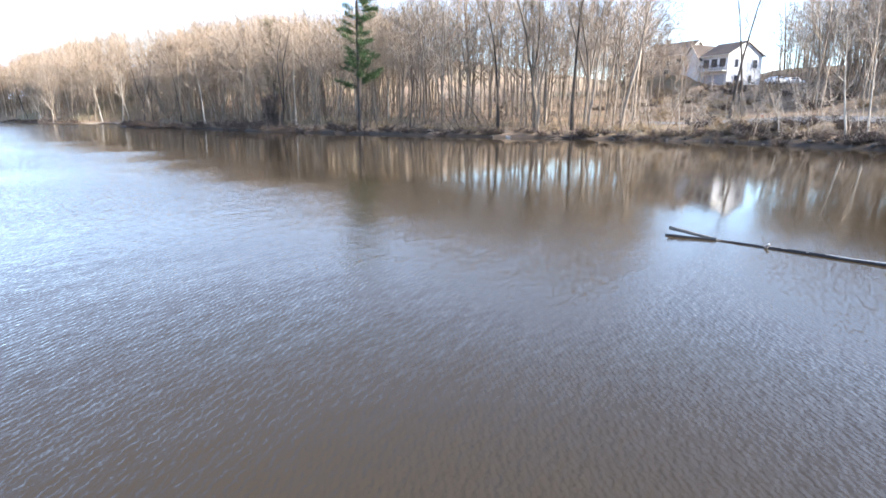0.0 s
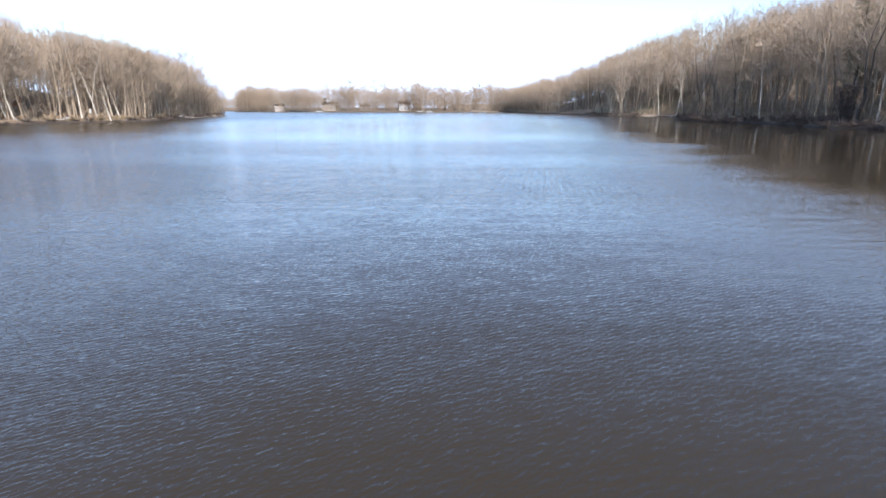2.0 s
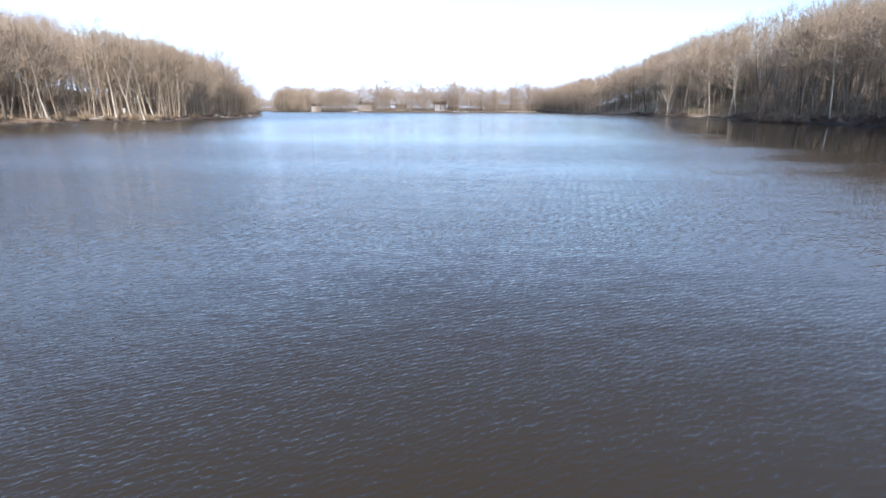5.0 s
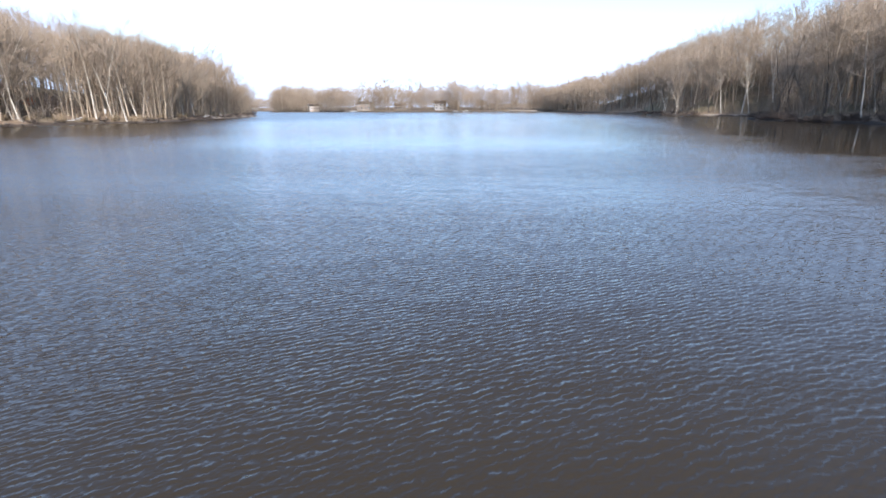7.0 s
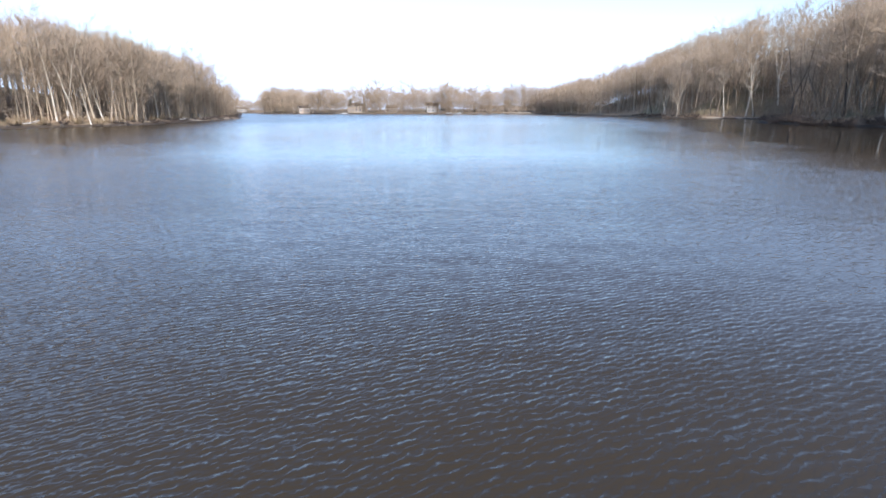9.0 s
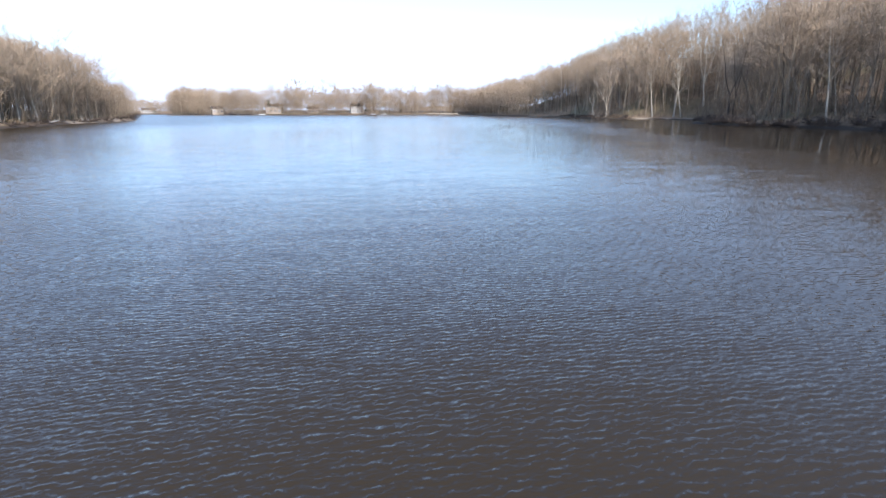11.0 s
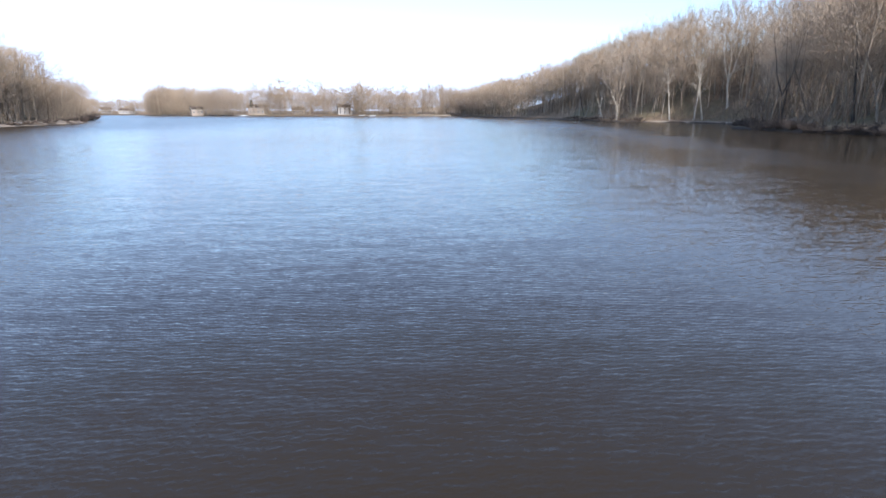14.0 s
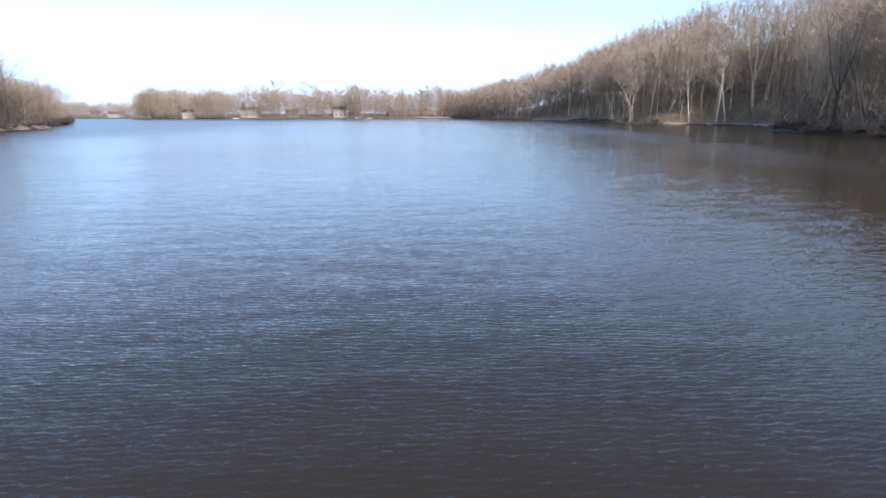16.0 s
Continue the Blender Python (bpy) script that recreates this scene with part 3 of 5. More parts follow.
def along(line, gap, rng, inland):
    """Places along a stretch of shore, set inland of it by chance."""
    line = np.asarray(line, float)
    seg = np.hypot(*np.diff(line, axis=0).T)
    out, total = [], seg.sum()
    d = rng.uniform(0, gap)
    while d < total:
        k = int(np.searchsorted(np.cumsum(seg), d))
        a, b = line[k], line[k + 1]
        u = (b - a) / seg[k]
        p = a + u * (d - np.concatenate([[0], np.cumsum(seg)])[k]) + np.array((u[1], -u[0])) * rng.uniform(*inland)
        out.append(p)
        d += gap * rng.uniform(0.5, 1.5)
    return out


# plots kept free of woods: the houses, the drive and the road
def is_clear(x, y):
    plot = x > 84 and 4.4 < math.degrees(math.atan2(y, x)) < 18.6
    return plot or (x > 60 and y < 26 and shore_distance([(x, y)])[0] < 17)


def front_trees():
    rng = np.random.default_rng(5)
    bare_label = "bare grey-brown hardwood tree on the lake bank"
    spots = []
    spots += [(p, "trees on the east bank") for p in along(EAST[7:12], 4.2, rng, (2.5, 15))]
    spots += [(p, "trees on the east bank") for p in along(EAST[11:17], 2.8, rng, (2.5, 16))]
    spots += [(p, "trees on the east bank") for p in along(EAST[16:27], 3.8, rng, (2.0, 12))]
    spots += [(p, "trees on the west bank") for p in along(WEST[4:17], 2.5, rng, (2.0, 13))]
    for (x, y), group in spots:
        if is_clear(x, y) or (x < 0 and y > 205) or (190 < y < 223 and x < 106) or shore_distance([(x, y)])[0] < 1.2:
            continue
        k = rng.uniform()
        h = rng.uniform(0.78, 1.12)
        wide = h * rng.uniform(0.85, 1.15)
        tilt = rng.normal(size=2) * 3.0
        turn = rng.uniform(0, 360)
        west = group.endswith("west bank")
        if not west and y < 72:
            h *= 1.28
        if west:
            h, wide = (h * 0.88, wide * 0.9) if y < 180 else (h * 0.62, wide * 0.75)
        if k < (0.18 if west else 0.13):
            plant("pale", PALES[rng.integers(3)], x, y, (wide, h), turn, "bare tree with pale bark on the lake bank", group, tilt)
        elif k < 0.2 and not west:
            plant("dark", DARKS[rng.integers(2)], x, y, (wide, h), turn, "bare tree with dark bark on the lake bank", group, tilt)
        else:
            plant("hardwood", TREES[rng.integers(6)], x, y, (wide, h), turn, bare_label, group, tilt)


front_trees()


def forest_tree(seed, bare=0.4, limbs=14, twigs=420, spread=1.0, width=0.045, fill=0.35):
    """A tree of a closed wood, 20 m tall: a slim stem, rising limbs under a domed crown, boughs and a haze of twigs, a share of them spread through the whole crown. The wood's arrays, then the twigs'."""
    rng = np.random.default_rng(seed)
    wood, fine = Wood(), Wood()
    stem = bent(rng, (0, 0, -0.6), (*(rng.normal(size=2) * 0.05), 1), 17.5, 4, 0.04, 0.05)
    wood.limb(stem, np.array((1.0, 0.85, 0.7, 0.5, 0.22)) * rng.uniform(0.14, 0.2), 4)
    half = 20.0 * (1 - bare) / 2 * 0.9
    mid, reach = np.array((*stem[3][:2], 18.9 - half)), 4.6 * spread
    starts, ways, sizes = [], [], []
    for i in range(limbs):
        k = bare + (0.97 - bare) * (i + rng.uniform()) / limbs
        j = min(int(k * 4), 3)
        start = stem[j] + (stem[j + 1] - stem[j]) * (k * 4 - j)
        a, e = rng.uniform(0, 2 * np.pi), np.radians(-30 + 108 * (k - bare) / (0.97 - bare) + rng.normal() * 14)
        tip = mid + np.array((reach * np.cos(a) * np.cos(e), reach * np.sin(a) * np.cos(e), half * np.sin(e))) * rng.uniform(0.65, 0.95)
        tip[2] = max(tip[2], start[2] + 0.8)
        span = np.linalg.norm(tip - start)
        bow = (start + tip) / 2 + rng.normal(size=3) * 0.05 * span - np.array((0, 0, 0.07 * span))
        wood.limb([start, bow, tip], np.array((1.0, 0.6, 0.2)) * rng.uniform(0.05, 0.085), 3)
        n = 5
        f = rng.uniform(0.3, 1.0, n)[:, None]
        at = np.where(f < 0.5, start + (bow - start) * f * 2, bow + (tip - bow) * (f * 2 - 1))
        out = at - mid
        out /= np.linalg.norm(out, axis=1, keepdims=True) + 1e-9
        way = unit(tip - bow) * 0.6 + out * 0.5 + rng.normal(size=(n, 3)) * 0.35 + (0, 0, 0.25)
        starts.append(at)
        ways.append(way / np.linalg.norm(way, axis=1, keepdims=True))
        sizes.append(rng.uniform(1.4, 3.2, n))
    starts, ways, sizes = np.concatenate(starts), np.concatenate(ways), np.concatenate(sizes)
    fine.twigs(starts, ways, sizes, np.maximum(width * 1.3, rng.uniform(0.05, 0.08, len(starts))), rng)
    pick = rng.integers(0, len(starts), twigs)
    at = starts[pick] + ways[pick] * (sizes[pick] * rng.uniform(0.05, 1.0, twigs))[:, None] + rng.normal(size=(twigs, 3)) * 0.12
    dome = rng.normal(size=(twigs, 3))
    dome /= np.linalg.norm(dome, axis=1, keepdims=True)
    dome *= rng.uniform(0.25, 1.0, (twigs, 1)) ** 0.5 * (reach, reach, half)
    at = np.where(rng.uniform(size=(twigs, 1)) < fill, mid + dome, at)
    out = at - mid
    out /= np.linalg.norm(out, axis=1, keepdims=True) + 1e-9
    way = ways[pick] * 0.4 + out * 0.4 + rng.normal(size=(twigs, 3)) * 0.5 + (0, 0, 0.2)
    way /= np.linalg.norm(way, axis=1, keepdims=True)
    fine.twigs(at, way, rng.uniform(0.9, 2.2, twigs), rng.uniform(0.6, 1.3, twigs) * width, rng)
    return wood.arrays(), fine.arrays()


def woods(name, label, count, seed, where, tall, variants=7, limbs=12, twigs=400, width=0.045, bare=0.4, spread=1.0, vary=0.0, bark=None, twig=None, fill=0.35):
    """Many trees of a wood as one mesh; where: the box and the least and most metres from the water."""
    rng = np.random.default_rng(seed)
    kinds = []
    for i in range(variants):
        (v, f), (v2, f2) = forest_tree(seed * 10 + i, bare, limbs, twigs, spread, width, fill)
        kinds.append((np.concatenate([v, v2]), np.concatenate([f, f2 + len(v)]), np.repeat((0, 1), (len(f), len(f2)))))
    vs, fs, ms, n = [], [], [], 0
    places = scatter(rng, count, *where)
    zs = ground_height(places)
    for (x, y), z in zip(places, zs):
        v, f, m = kinds[rng.integers(variants)]
        a, h = rng.uniform(0, 2 * np.pi), rng.uniform(*tall) / 20.0 * (1 + vary * float(lumps(x * 1.4, y * 0.7)))
        c, s, w = np.cos(a), np.sin(a), h * rng.uniform(0.8, 1.3)
        vs.append(np.stack([(v[:, 0] * c - v[:, 1] * s) * w + x, (v[:, 0] * s + v[:, 1] * c) * w + y, v[:, 2] * h + z], 1))
        fs.append(f + n)
        ms.append(m)
        n += len(v)
    me = tri_mesh(name, np.concatenate(vs), np.concatenate(fs), bark or FOREST_BARK)
    me.materials.append(twig or TWIG_FAR)
    me.polygons.foreach_set("material_index", np.concatenate(ms).astype(np.int32))
    tagged(new(name, me), label, "woods", kind="stuff")


# ground before and under the distant houses
CLEARINGS = [(-45, -37, 480, 516), (-114, -100, 502, 514), (-81, -71, 501, 513), (-278, -256, 636, 650), (-295, -283, 640, 656), (-164, -152, 516, 527),
             (53, 63, 505, 517), (18, 46, 478, 491), (80, 97, 200, 222)]


def scatter(rng, count, box, near, far, anywhere=False):
    """Places on land in a box, from near to far metres from the water, more of them close to it."""
    out = np.zeros((0, 2))
    while len(out) < count:
        p = np.column_stack([rng.uniform(box[0], box[1], 4000), rng.uniform(box[2], box[3], 4000)])
        s = shore_distance(p)
        ok = (s > near) & (s < near + (far - near) * rng.uniform(0.05, 1, 4000))
        x, y = p.T
        ang = np.degrees(np.arctan2(y, x))
        plot = (x > 84) & (x < 220) & (ang > np.where(x > 140, 8.0, np.where(x > 129, 6.0, np.where(x > 112, 3.2, 6.0)))) & (ang < 18.6)
        for x0, x1, y0, y1 in CLEARINGS:
            plot |= (x > x0) & (x < x1) & (y > y0) & (y < y1)
        verge = (x > 60) & (y < 26) & (s < 17)
        ok &= ~((plot | verge) & ~(anywhere & ((s < 8.5) | (s > 14.5)) & (x < 112)))
        out = np.concatenate([out, p[ok]])
    return out[:count]


woods("east_woods", "bare grey-brown hardwoods covering the hillside", 700, 3, ((55, 175, 78, 340), 8, 62), (19.5, 24.5), 8, 10, 490, 0.04, 0.24, 1.25, fill=0.5)
woods("east_thicket", "low bare thicket under the trees of the hillside", 130, 20, ((68, 170, 215, 345), 9, 60), (6, 10), 5, 6, 220, 0.06, 0.0, 2.0, fill=0.6)
woods("shore_woods", "thin bare woods on the bank near the house", 110, 5, ((55, 170, 24, 80), 9, 100), (19, 28), 6, 11, 380, 0.036, 0.2, 1.1, bark=BARK, twig=TWIG_NEAR)
woods("bank_thicket", "low bare thicket under the trees of the east bank", 150, 19, ((60, 125, 24, 150), 4, 42), (3.5, 8), 6, 6, 260, 0.034, 0.0, 1.9, bark=BARK, twig=TWIG_NEAR, fill=0.55)
woods("lot_woods", "bare trees crowding the slope beside the drive", 100, 14, ((100, 150, -38, 8.0), 20, 70), (12, 19), 5, 11, 300, 0.04, 0.2, 1.1, bark=BARK, twig=THICKET)
woods("hill_woods", "bare hardwoods on the slope behind the house", 190, 4, ((118, 200, -45, 60), 20, 130), (14, 19), 5, 11, 360, 0.05, 0.2, 1.2, bark=BARK, twig=TWIG_NEAR)
woods("ridge_thicket", "low brown thicket along the ridge behind the house", 130, 15, ((126, 200, -40, 40), 40, 130), (5, 10), 5, 9, 220, 0.06, 0.05, 1.6, twig=THICKET)
woods("slope_woods", "thin bare trees on the slope beside the house", 110, 13, ((78, 160, -40, 16), 15, 100), (13, 18), 5, 10, 280, 0.045, 0.3, 0.95, bark=BARK, twig=TWIG_NEAR)
woods("west_woods", "bare grey-brown hardwoods covering the west bank", 600, 6, ((-175, -66, 70, 208), 3, 48), (15.8, 19), 8, 10, 470, 0.044, 0.16, 1.3, fill=0.5)
woods("west_thicket", "low bare thicket under the trees of the west bank", 150, 18, ((-170, -72, 80, 270), 12, 60), (5, 9), 5, 6, 220, 0.055, 0.0, 2.2, fill=0.6)
woods("north_woods", "low bare woods along the distant shore", 560, 7, ((-215, 100, 440, 600), 1.5, 50), (16.5, 22.5), 8, 7, 420, 0.12, 0.06, 1.9, 0.35, fill=0.75)
woods("north_thicket", "low bare thicket under the woods of the distant shore", 330, 17, ((-215, 100, 440, 600), 2.5, 40), (5, 9), 5, 4, 150, 0.24, 0.0, 2.8, fill=0.75)
woods("channel_woods", "low bare woods beyond the channel", 300, 8, ((-360, -190, 610, 705), 1.5, 60), (10, 16), 5, 6, 300, 0.17, 0.04, 2.0, fill=0.75)
woods("cove_woods", "low bare woods on the west side of the channel", 120, 11, ((-400, -120, 270, 560), 1.5, 30), (9, 14), 5, 7, 280, 0.13, 0.05, 1.8, fill=0.7)
woods("point_thicket", "low bare thicket at the tip of the west bank", 180, 12, ((-150, -88, 205, 290), 0.4, 20), (9, 13.8), 6, 9, 460, 0.06, 0.04, 1.8, fill=0.7)
woods("point_woods", "bare woods where the east bank meets the distant shore", 200, 9, ((45, 140, 320, 500), 1.5, 40), (18, 23.5), 6, 8, 400, 0.1, 0.1, 1.5, fill=0.65)


def saplings(name, label, count, seed, box, near, far, tall, material):
    """Thin stems and brush under the trees, as one mesh."""
    rng = np.random.default_rng(seed)
    w, spots = Wood(), scatter(rng, count, box, near, far, True)
    for (x, y), z in zip(spots, ground_height(spots)):
        h = rng.uniform(*tall)
        line = bent(rng, (x, y, z - 0.1), (rng.normal() * 0.4, rng.normal() * 0.4, 1), h, 2, 0.22, 0.05)
        w.limb(line, (h * 0.008, h * 0.005, 0.012), 3)
        k = 16
        f = rng.uniform(0.25, 1.0, k)
        at = line[0] + (line[2] - line[0]) * f[:, None]
        ways = np.column_stack([rng.normal(size=(k, 2)) * 0.8, rng.uniform(-0.1, 0.9, k)])
        ways /= np.linalg.norm(ways, axis=1, keepdims=True)
        w.twigs(at, ways, rng.uniform(0.4, 1.6, k) * h / 6, rng.uniform(0.025, 0.055, k), rng)
    v, f = w.arrays()
    tagged(new(name, tri_mesh(name, v, f, material)), label, "saplings", kind="stuff")


saplings("hill_saplings", "thin bare saplings and brush on the slope beside the house", 450, 23, (92, 170, -40, 17), 18, 90, (3.0, 9), THICKET)
saplings("east_saplings", "thin bare saplings and brush under the trees", 1250, 21, (55, 130, 22, 250), 0.8, 26, (2.0, 10), THICKET)
saplings("road_brush", "thin bare saplings and brush beside the road", 1000, 22, (60, 112, -40, 30), 0.8, 45, (1.2, 5.5), TWIG_NEAR)
saplings("west_saplings", "thin bare saplings and brush under the trees", 600, 23, (-110, -66, 90, 235), 0.8, 18, (2.5, 7), TWIG_FAR)


# ------------------------------------------------------------------ strips laid on the ground
def strip(name, line, half, material, lift, label, category):
    """A band draped over the ground along a line."""
    line = np.asarray(line, float)
    fine = np.concatenate([np.linspace(a, b, 7)[:-1] for a, b in zip(line[:-1], line[1:])] + [line[-1:]])
    d = np.gradient(fine, axis=0)
    n = np.column_stack([d[:, 1], -d[:, 0]]) / np.hypot(*d.T)[:, None]
    cols = np.linspace(-half, half, 5)
    v = []
    for p, q in zip(fine, n):
        pts = p + cols[:, None] * q
        z = np.maximum(ground_height(pts), 0.0) + lift
        v += [(*a, b) for a, b in zip(pts, z)]
    f = [(i * 5 + k, i * 5 + k + 1, (i + 1) * 5 + k + 1, (i + 1) * 5 + k) for i in range(len(fine) - 1) for k in range(4)]
    tagged(new(name, mesh_of(name, v, f, material, True)), label, category, kind="structure")


def offset_shore(line, metres):
    line = np.asarray(line, float)
    d = np.gradient(line, axis=0)
    return line + np.column_stack([d[:, 1], -d[:, 0]]) / np.hypot(*d.T)[:, None] * metres


strip("road", offset_shore(EAST[2:9], 11.0)[:6], 1.5, ASPHALT, 0.09, "pale worn asphalt road along the bank", "road")
strip("east_beach", offset_shore(EAST[19:24], 0.8), 0.55, SAND, 0.05, "pale sandy strip in the wooded bay", "beach")
strip("west_beach", offset_shore(WEST[5:9], 1.0), 1.6, SAND, 0.05, "pale sandy spit at the wooded point", "beach")


# ------------------------------------------------------------------ houses
def window(parent, name, x, y, z, w, h, turn, frame_material, panes=2):
    """A framed window set on a wall; turn about z, 0 looks along -y."""
    win = new(name)
    win.parent = parent
    win.matrix_basis = pose(x, y, z, 0, 0, turn)
    t = 0.12
    bm = bmesh.new()
    for sx, sz, px, pz in ((w + 2 * t, t, 0, h / 2 + t / 2), (w + 2 * t, t, 0, -h / 2 - t / 2), (t, h, -w / 2 - t / 2, 0), (t, h, w / 2 + t / 2, 0)):
        bmesh.ops.create_cube(bm, size=1, matrix=Matrix.Translation((px, -0.02, pz)) @ Matrix.Diagonal((sx, 0.12, sz, 1)))
    part("window_frame", bm_mesh("window_frame", bm, frame_material), win)
    for i in range(panes):
        px = (i + 0.5) / panes * w - w / 2
        part("pane", box_mesh("pane", GLASS, w / panes - 0.05, 0.05, h - 0.02, px, 0.0, 0), win)
    return win


def gable_block(ob, m, w, d, eave, ridge, wall_mat, gable_mat, chimney=None):
    """One gabled volume of a house; its ridge runs along x and its front looks along -y. Four wall slabs, two roof slabs."""
    t, sink = 0.25, 1.2
    for y in (-d / 2 + t / 2, d / 2 - t / 2):
        part("wall", box_mesh("wall", wall_mat, w - 2 * t - 0.01, t, eave + sink, 0, y, (eave - sink) / 2), ob, m)
    for x in (-w / 2, w / 2 - t):
        v = [(x + k, *p) for k in (0, t) for p in ((-d / 2, -sink), (d / 2, -sink), (d / 2, eave), (0, ridge), (-d / 2, eave))]
        f = [(4, 3, 2, 1, 0), (5, 6, 7, 8, 9)] + [(i, (i + 1) % 5, (i + 1) % 5 + 5, i + 5) for i in range(5)]
        part("gable_wall", mesh_of("gable_wall", v, f, gable_mat), ob, m)
    over, th = 0.4, 0.22
    for s in (-1, 1):
        drop = (ridge - eave) / (d / 2)
        y1 = s * (d / 2 + over)
        z1 = eave - over * drop
        x = w / 2 + over
        v = [(-x, 0, ridge + 0.03), (x, 0, ridge + 0.03), (x, y1, z1 + 0.03), (-x, y1, z1 + 0.03)]
        v += [(a, b, c + th) for a, b, c in v]
        f = [(0, 1, 2, 3), (7, 6, 5, 4), (0, 4, 5, 1), (1, 5, 6, 2), (2, 6, 7, 3), (3, 7, 4, 0)]
        part("roof", mesh_of("roof", v, f, ROOF), ob, m)
        part("eave_board", box_mesh("eave_board", CREAM, 2 * x, 0.06, 0.22, 0, y1 + s * 0.035, z1 + 0.14), ob, m)
        for e in (-1, 1):
            g = [(e * (x + 0.01), 0, ridge - 0.1), (e * (x + 0.01), y1, z1 - 0.1), (e * (x + 0.01), y1, z1 + 0.26), (e * (x + 0.01), 0, ridge + 0.26)]
            g += [(a + e * 0.05, b, c) for a, b, c in g]
            part("rake_board", mesh_of("rake_board", g, [(0, 1, 2, 3), (7, 6, 5, 4), (0, 4, 5, 1), (1, 5, 6, 2), (2, 6, 7, 3), (3, 7, 4, 0)], CREAM), ob, m)
    if chimney:
        part("chimney", box_mesh("chimney", STONE, 0.8, 0.8, 1.8, chimney[0], chimney[1], ridge + 0.3, 0.04), ob, m)


def gable_house(name, m, w, d, eave, ridge, wall_mat, gable_mat, label, chimney=None):
    ob = thing(name, m, label, "house")
    gable_block(ob, None, w, d, eave, ridge, wall_mat, gable_mat, chimney)
    return ob


def white_house():
    w, d, eave = 6.5, 9.2, 5.9
    h = gable_house("house", pose(128.7, 26.6, 8.9, 0, 0, 240.4), w, d, eave, 8.4, SIDING, SIDING,
                    "white two-storey house with brown roof above the road")
    for x in (-2.0, 0.0, 2.0):
        window(h, "window", x, -d / 2 - 0.03, 4.45, 1.5, 1.6, 0, WHITE_PAINT)
    for x in (-1.55, 1.55):
        door = part("garage_door", box_mesh("garage_door", GREY_PAINT, 2.5, 0.08, 2.2, x, -d / 2 - 0.05, 1.1, 0.02), h, label="grey-blue garage door")
        for k in range(3):
            part("panel", box_mesh("panel", GREY_PAINT, 2.3, 0.04, 0.55, x, -d / 2 - 0.105, 0.42 + 0.68 * k, 0.01), door)
    part("balcony_floor", box_mesh("balcony_floor", CREAM, 6.2, 1.1, 0.2, 0, -d / 2 - 0.58, 2.85, 0.02), h)
    for x in np.linspace(-3.0, 3.0, 11):
        part("baluster", box_mesh("baluster", DARK_BARK, 0.07, 0.07, 0.9, x, -d / 2 - 1.05, 3.4), h)
    part("handrail", box_mesh("handrail", DARK_BARK, 6.2, 0.1, 0.1, 0, -d / 2 - 1.05, 3.9, 0.01), h)
    for y, z, ww, hh in ((-2.4, 4.3, 1.0, 1.5), (2.6, 4.3, 1.4, 1.5), (-2.2, 1.3, 1.0, 1.4), (1.6, 1.3, 0.9, 1.6)):
        window(h, "window", w / 2 + 0.03, y, z, ww, hh, 90, WHITE_PAINT)
    # the wing that turns its gable to the lake
    gable_block(h, pose(-w / 2 - 2.2, -d / 2 + 2.2, 0, 0, 0, -90), 5.6, 4.6, 5.3, 8.3, SIDING, SIDING)
    window(h, "window", -w / 2 - 3.4, -d / 2 - 0.63, 4.0, 0.8, 1.5, 0, WHITE_PAINT)
    window(h, "window", -w / 2 - 3.4, -d / 2 - 0.63, 1.3, 0.8, 1.5, 0, WHITE_PAINT)


def tan_house():
    w, d, eave = 11.0, 9.0, 4.6
    h = gable_house("house", pose(138.8, 40.7, 11.7, 0, 0, 250), w, d, eave, 7.6, TAN_SIDING, CREAM,
                    "tan house with a long brown roof", (-3.0, 0.8))
    for x, z in ((-4.0, 3.2), (-1.2, 3.2), (1.8, 3.2), (4.2, 3.2), (-3.2, 0.9), (1.2, 0.9)):
        window(h, "window", x, -d / 2 - 0.03, z, 1.3, 1.3, 0, CREAM)
    gable_block(h, pose(-w / 2 - 3.0, 0.6, 0), 6.0, 7.0, 3.6, 6.2, TAN_SIDING, TAN_SIDING)
    for y, z in ((-2.2, 3.2), (2.0, 3.2), (-2.2, 0.9)):
        window(h, "window", w / 2 + 0.03, y, z, 1.0, 1.4, 90, CREAM)


def lake_house(x, y, w, d, eave, ridge, turn, mat, label, floors=2):
    h = gable_house("house", pose(x, y, ground_at(x, y) + 0.1, 0, 0, turn), w, d, eave, ridge, mat, mat, label, (w * 0.2, 0.5))
    n = max(2, int(w / 2.8))
    for k in range(floors):
        for i in range(n):
            window(h, "window", (i + 0.5) / n * w - w / 2, -d / 2 - 0.03, 1.5 + 2.7 * k, 1.2, 1.4, 0, WHITE_PAINT)
    return h


white_house()
tan_house()
lake_house(-40.5, 511, 10.5, 8, 5.2, 7.8, 12, PALE_SIDING, "white two-storey house among trees on the distant shore")
lake_house(-107, 509, 13, 8, 4.4, 7.0, -8, TAN_SIDING, "tan house among trees on the distant shore")
lake_house(-76, 508, 9, 7, 3.0, 5.4, 5, TAN_SIDING, "small cream house among trees on the distant shore", 1)
lake_house(-266, 644, 14, 8, 2.8, 5.0, 20, PALE_SIDING, "long white house beyond the channel", 1)
lake_house(-289, 652, 9, 7, 3.0, 5.2, 25, PALE_SIDING, "small white house beyond the channel", 1)
lake_house(-158, 522, 9, 7, 3.4, 5.6, 30, TAN_SIDING, "pale house behind trees on the distant shore", 1)
lake_house(58, 512, 8, 6, 3.2, 5.4, -10, CREAM, "cream cottage behind trees on the distant shore", 1)
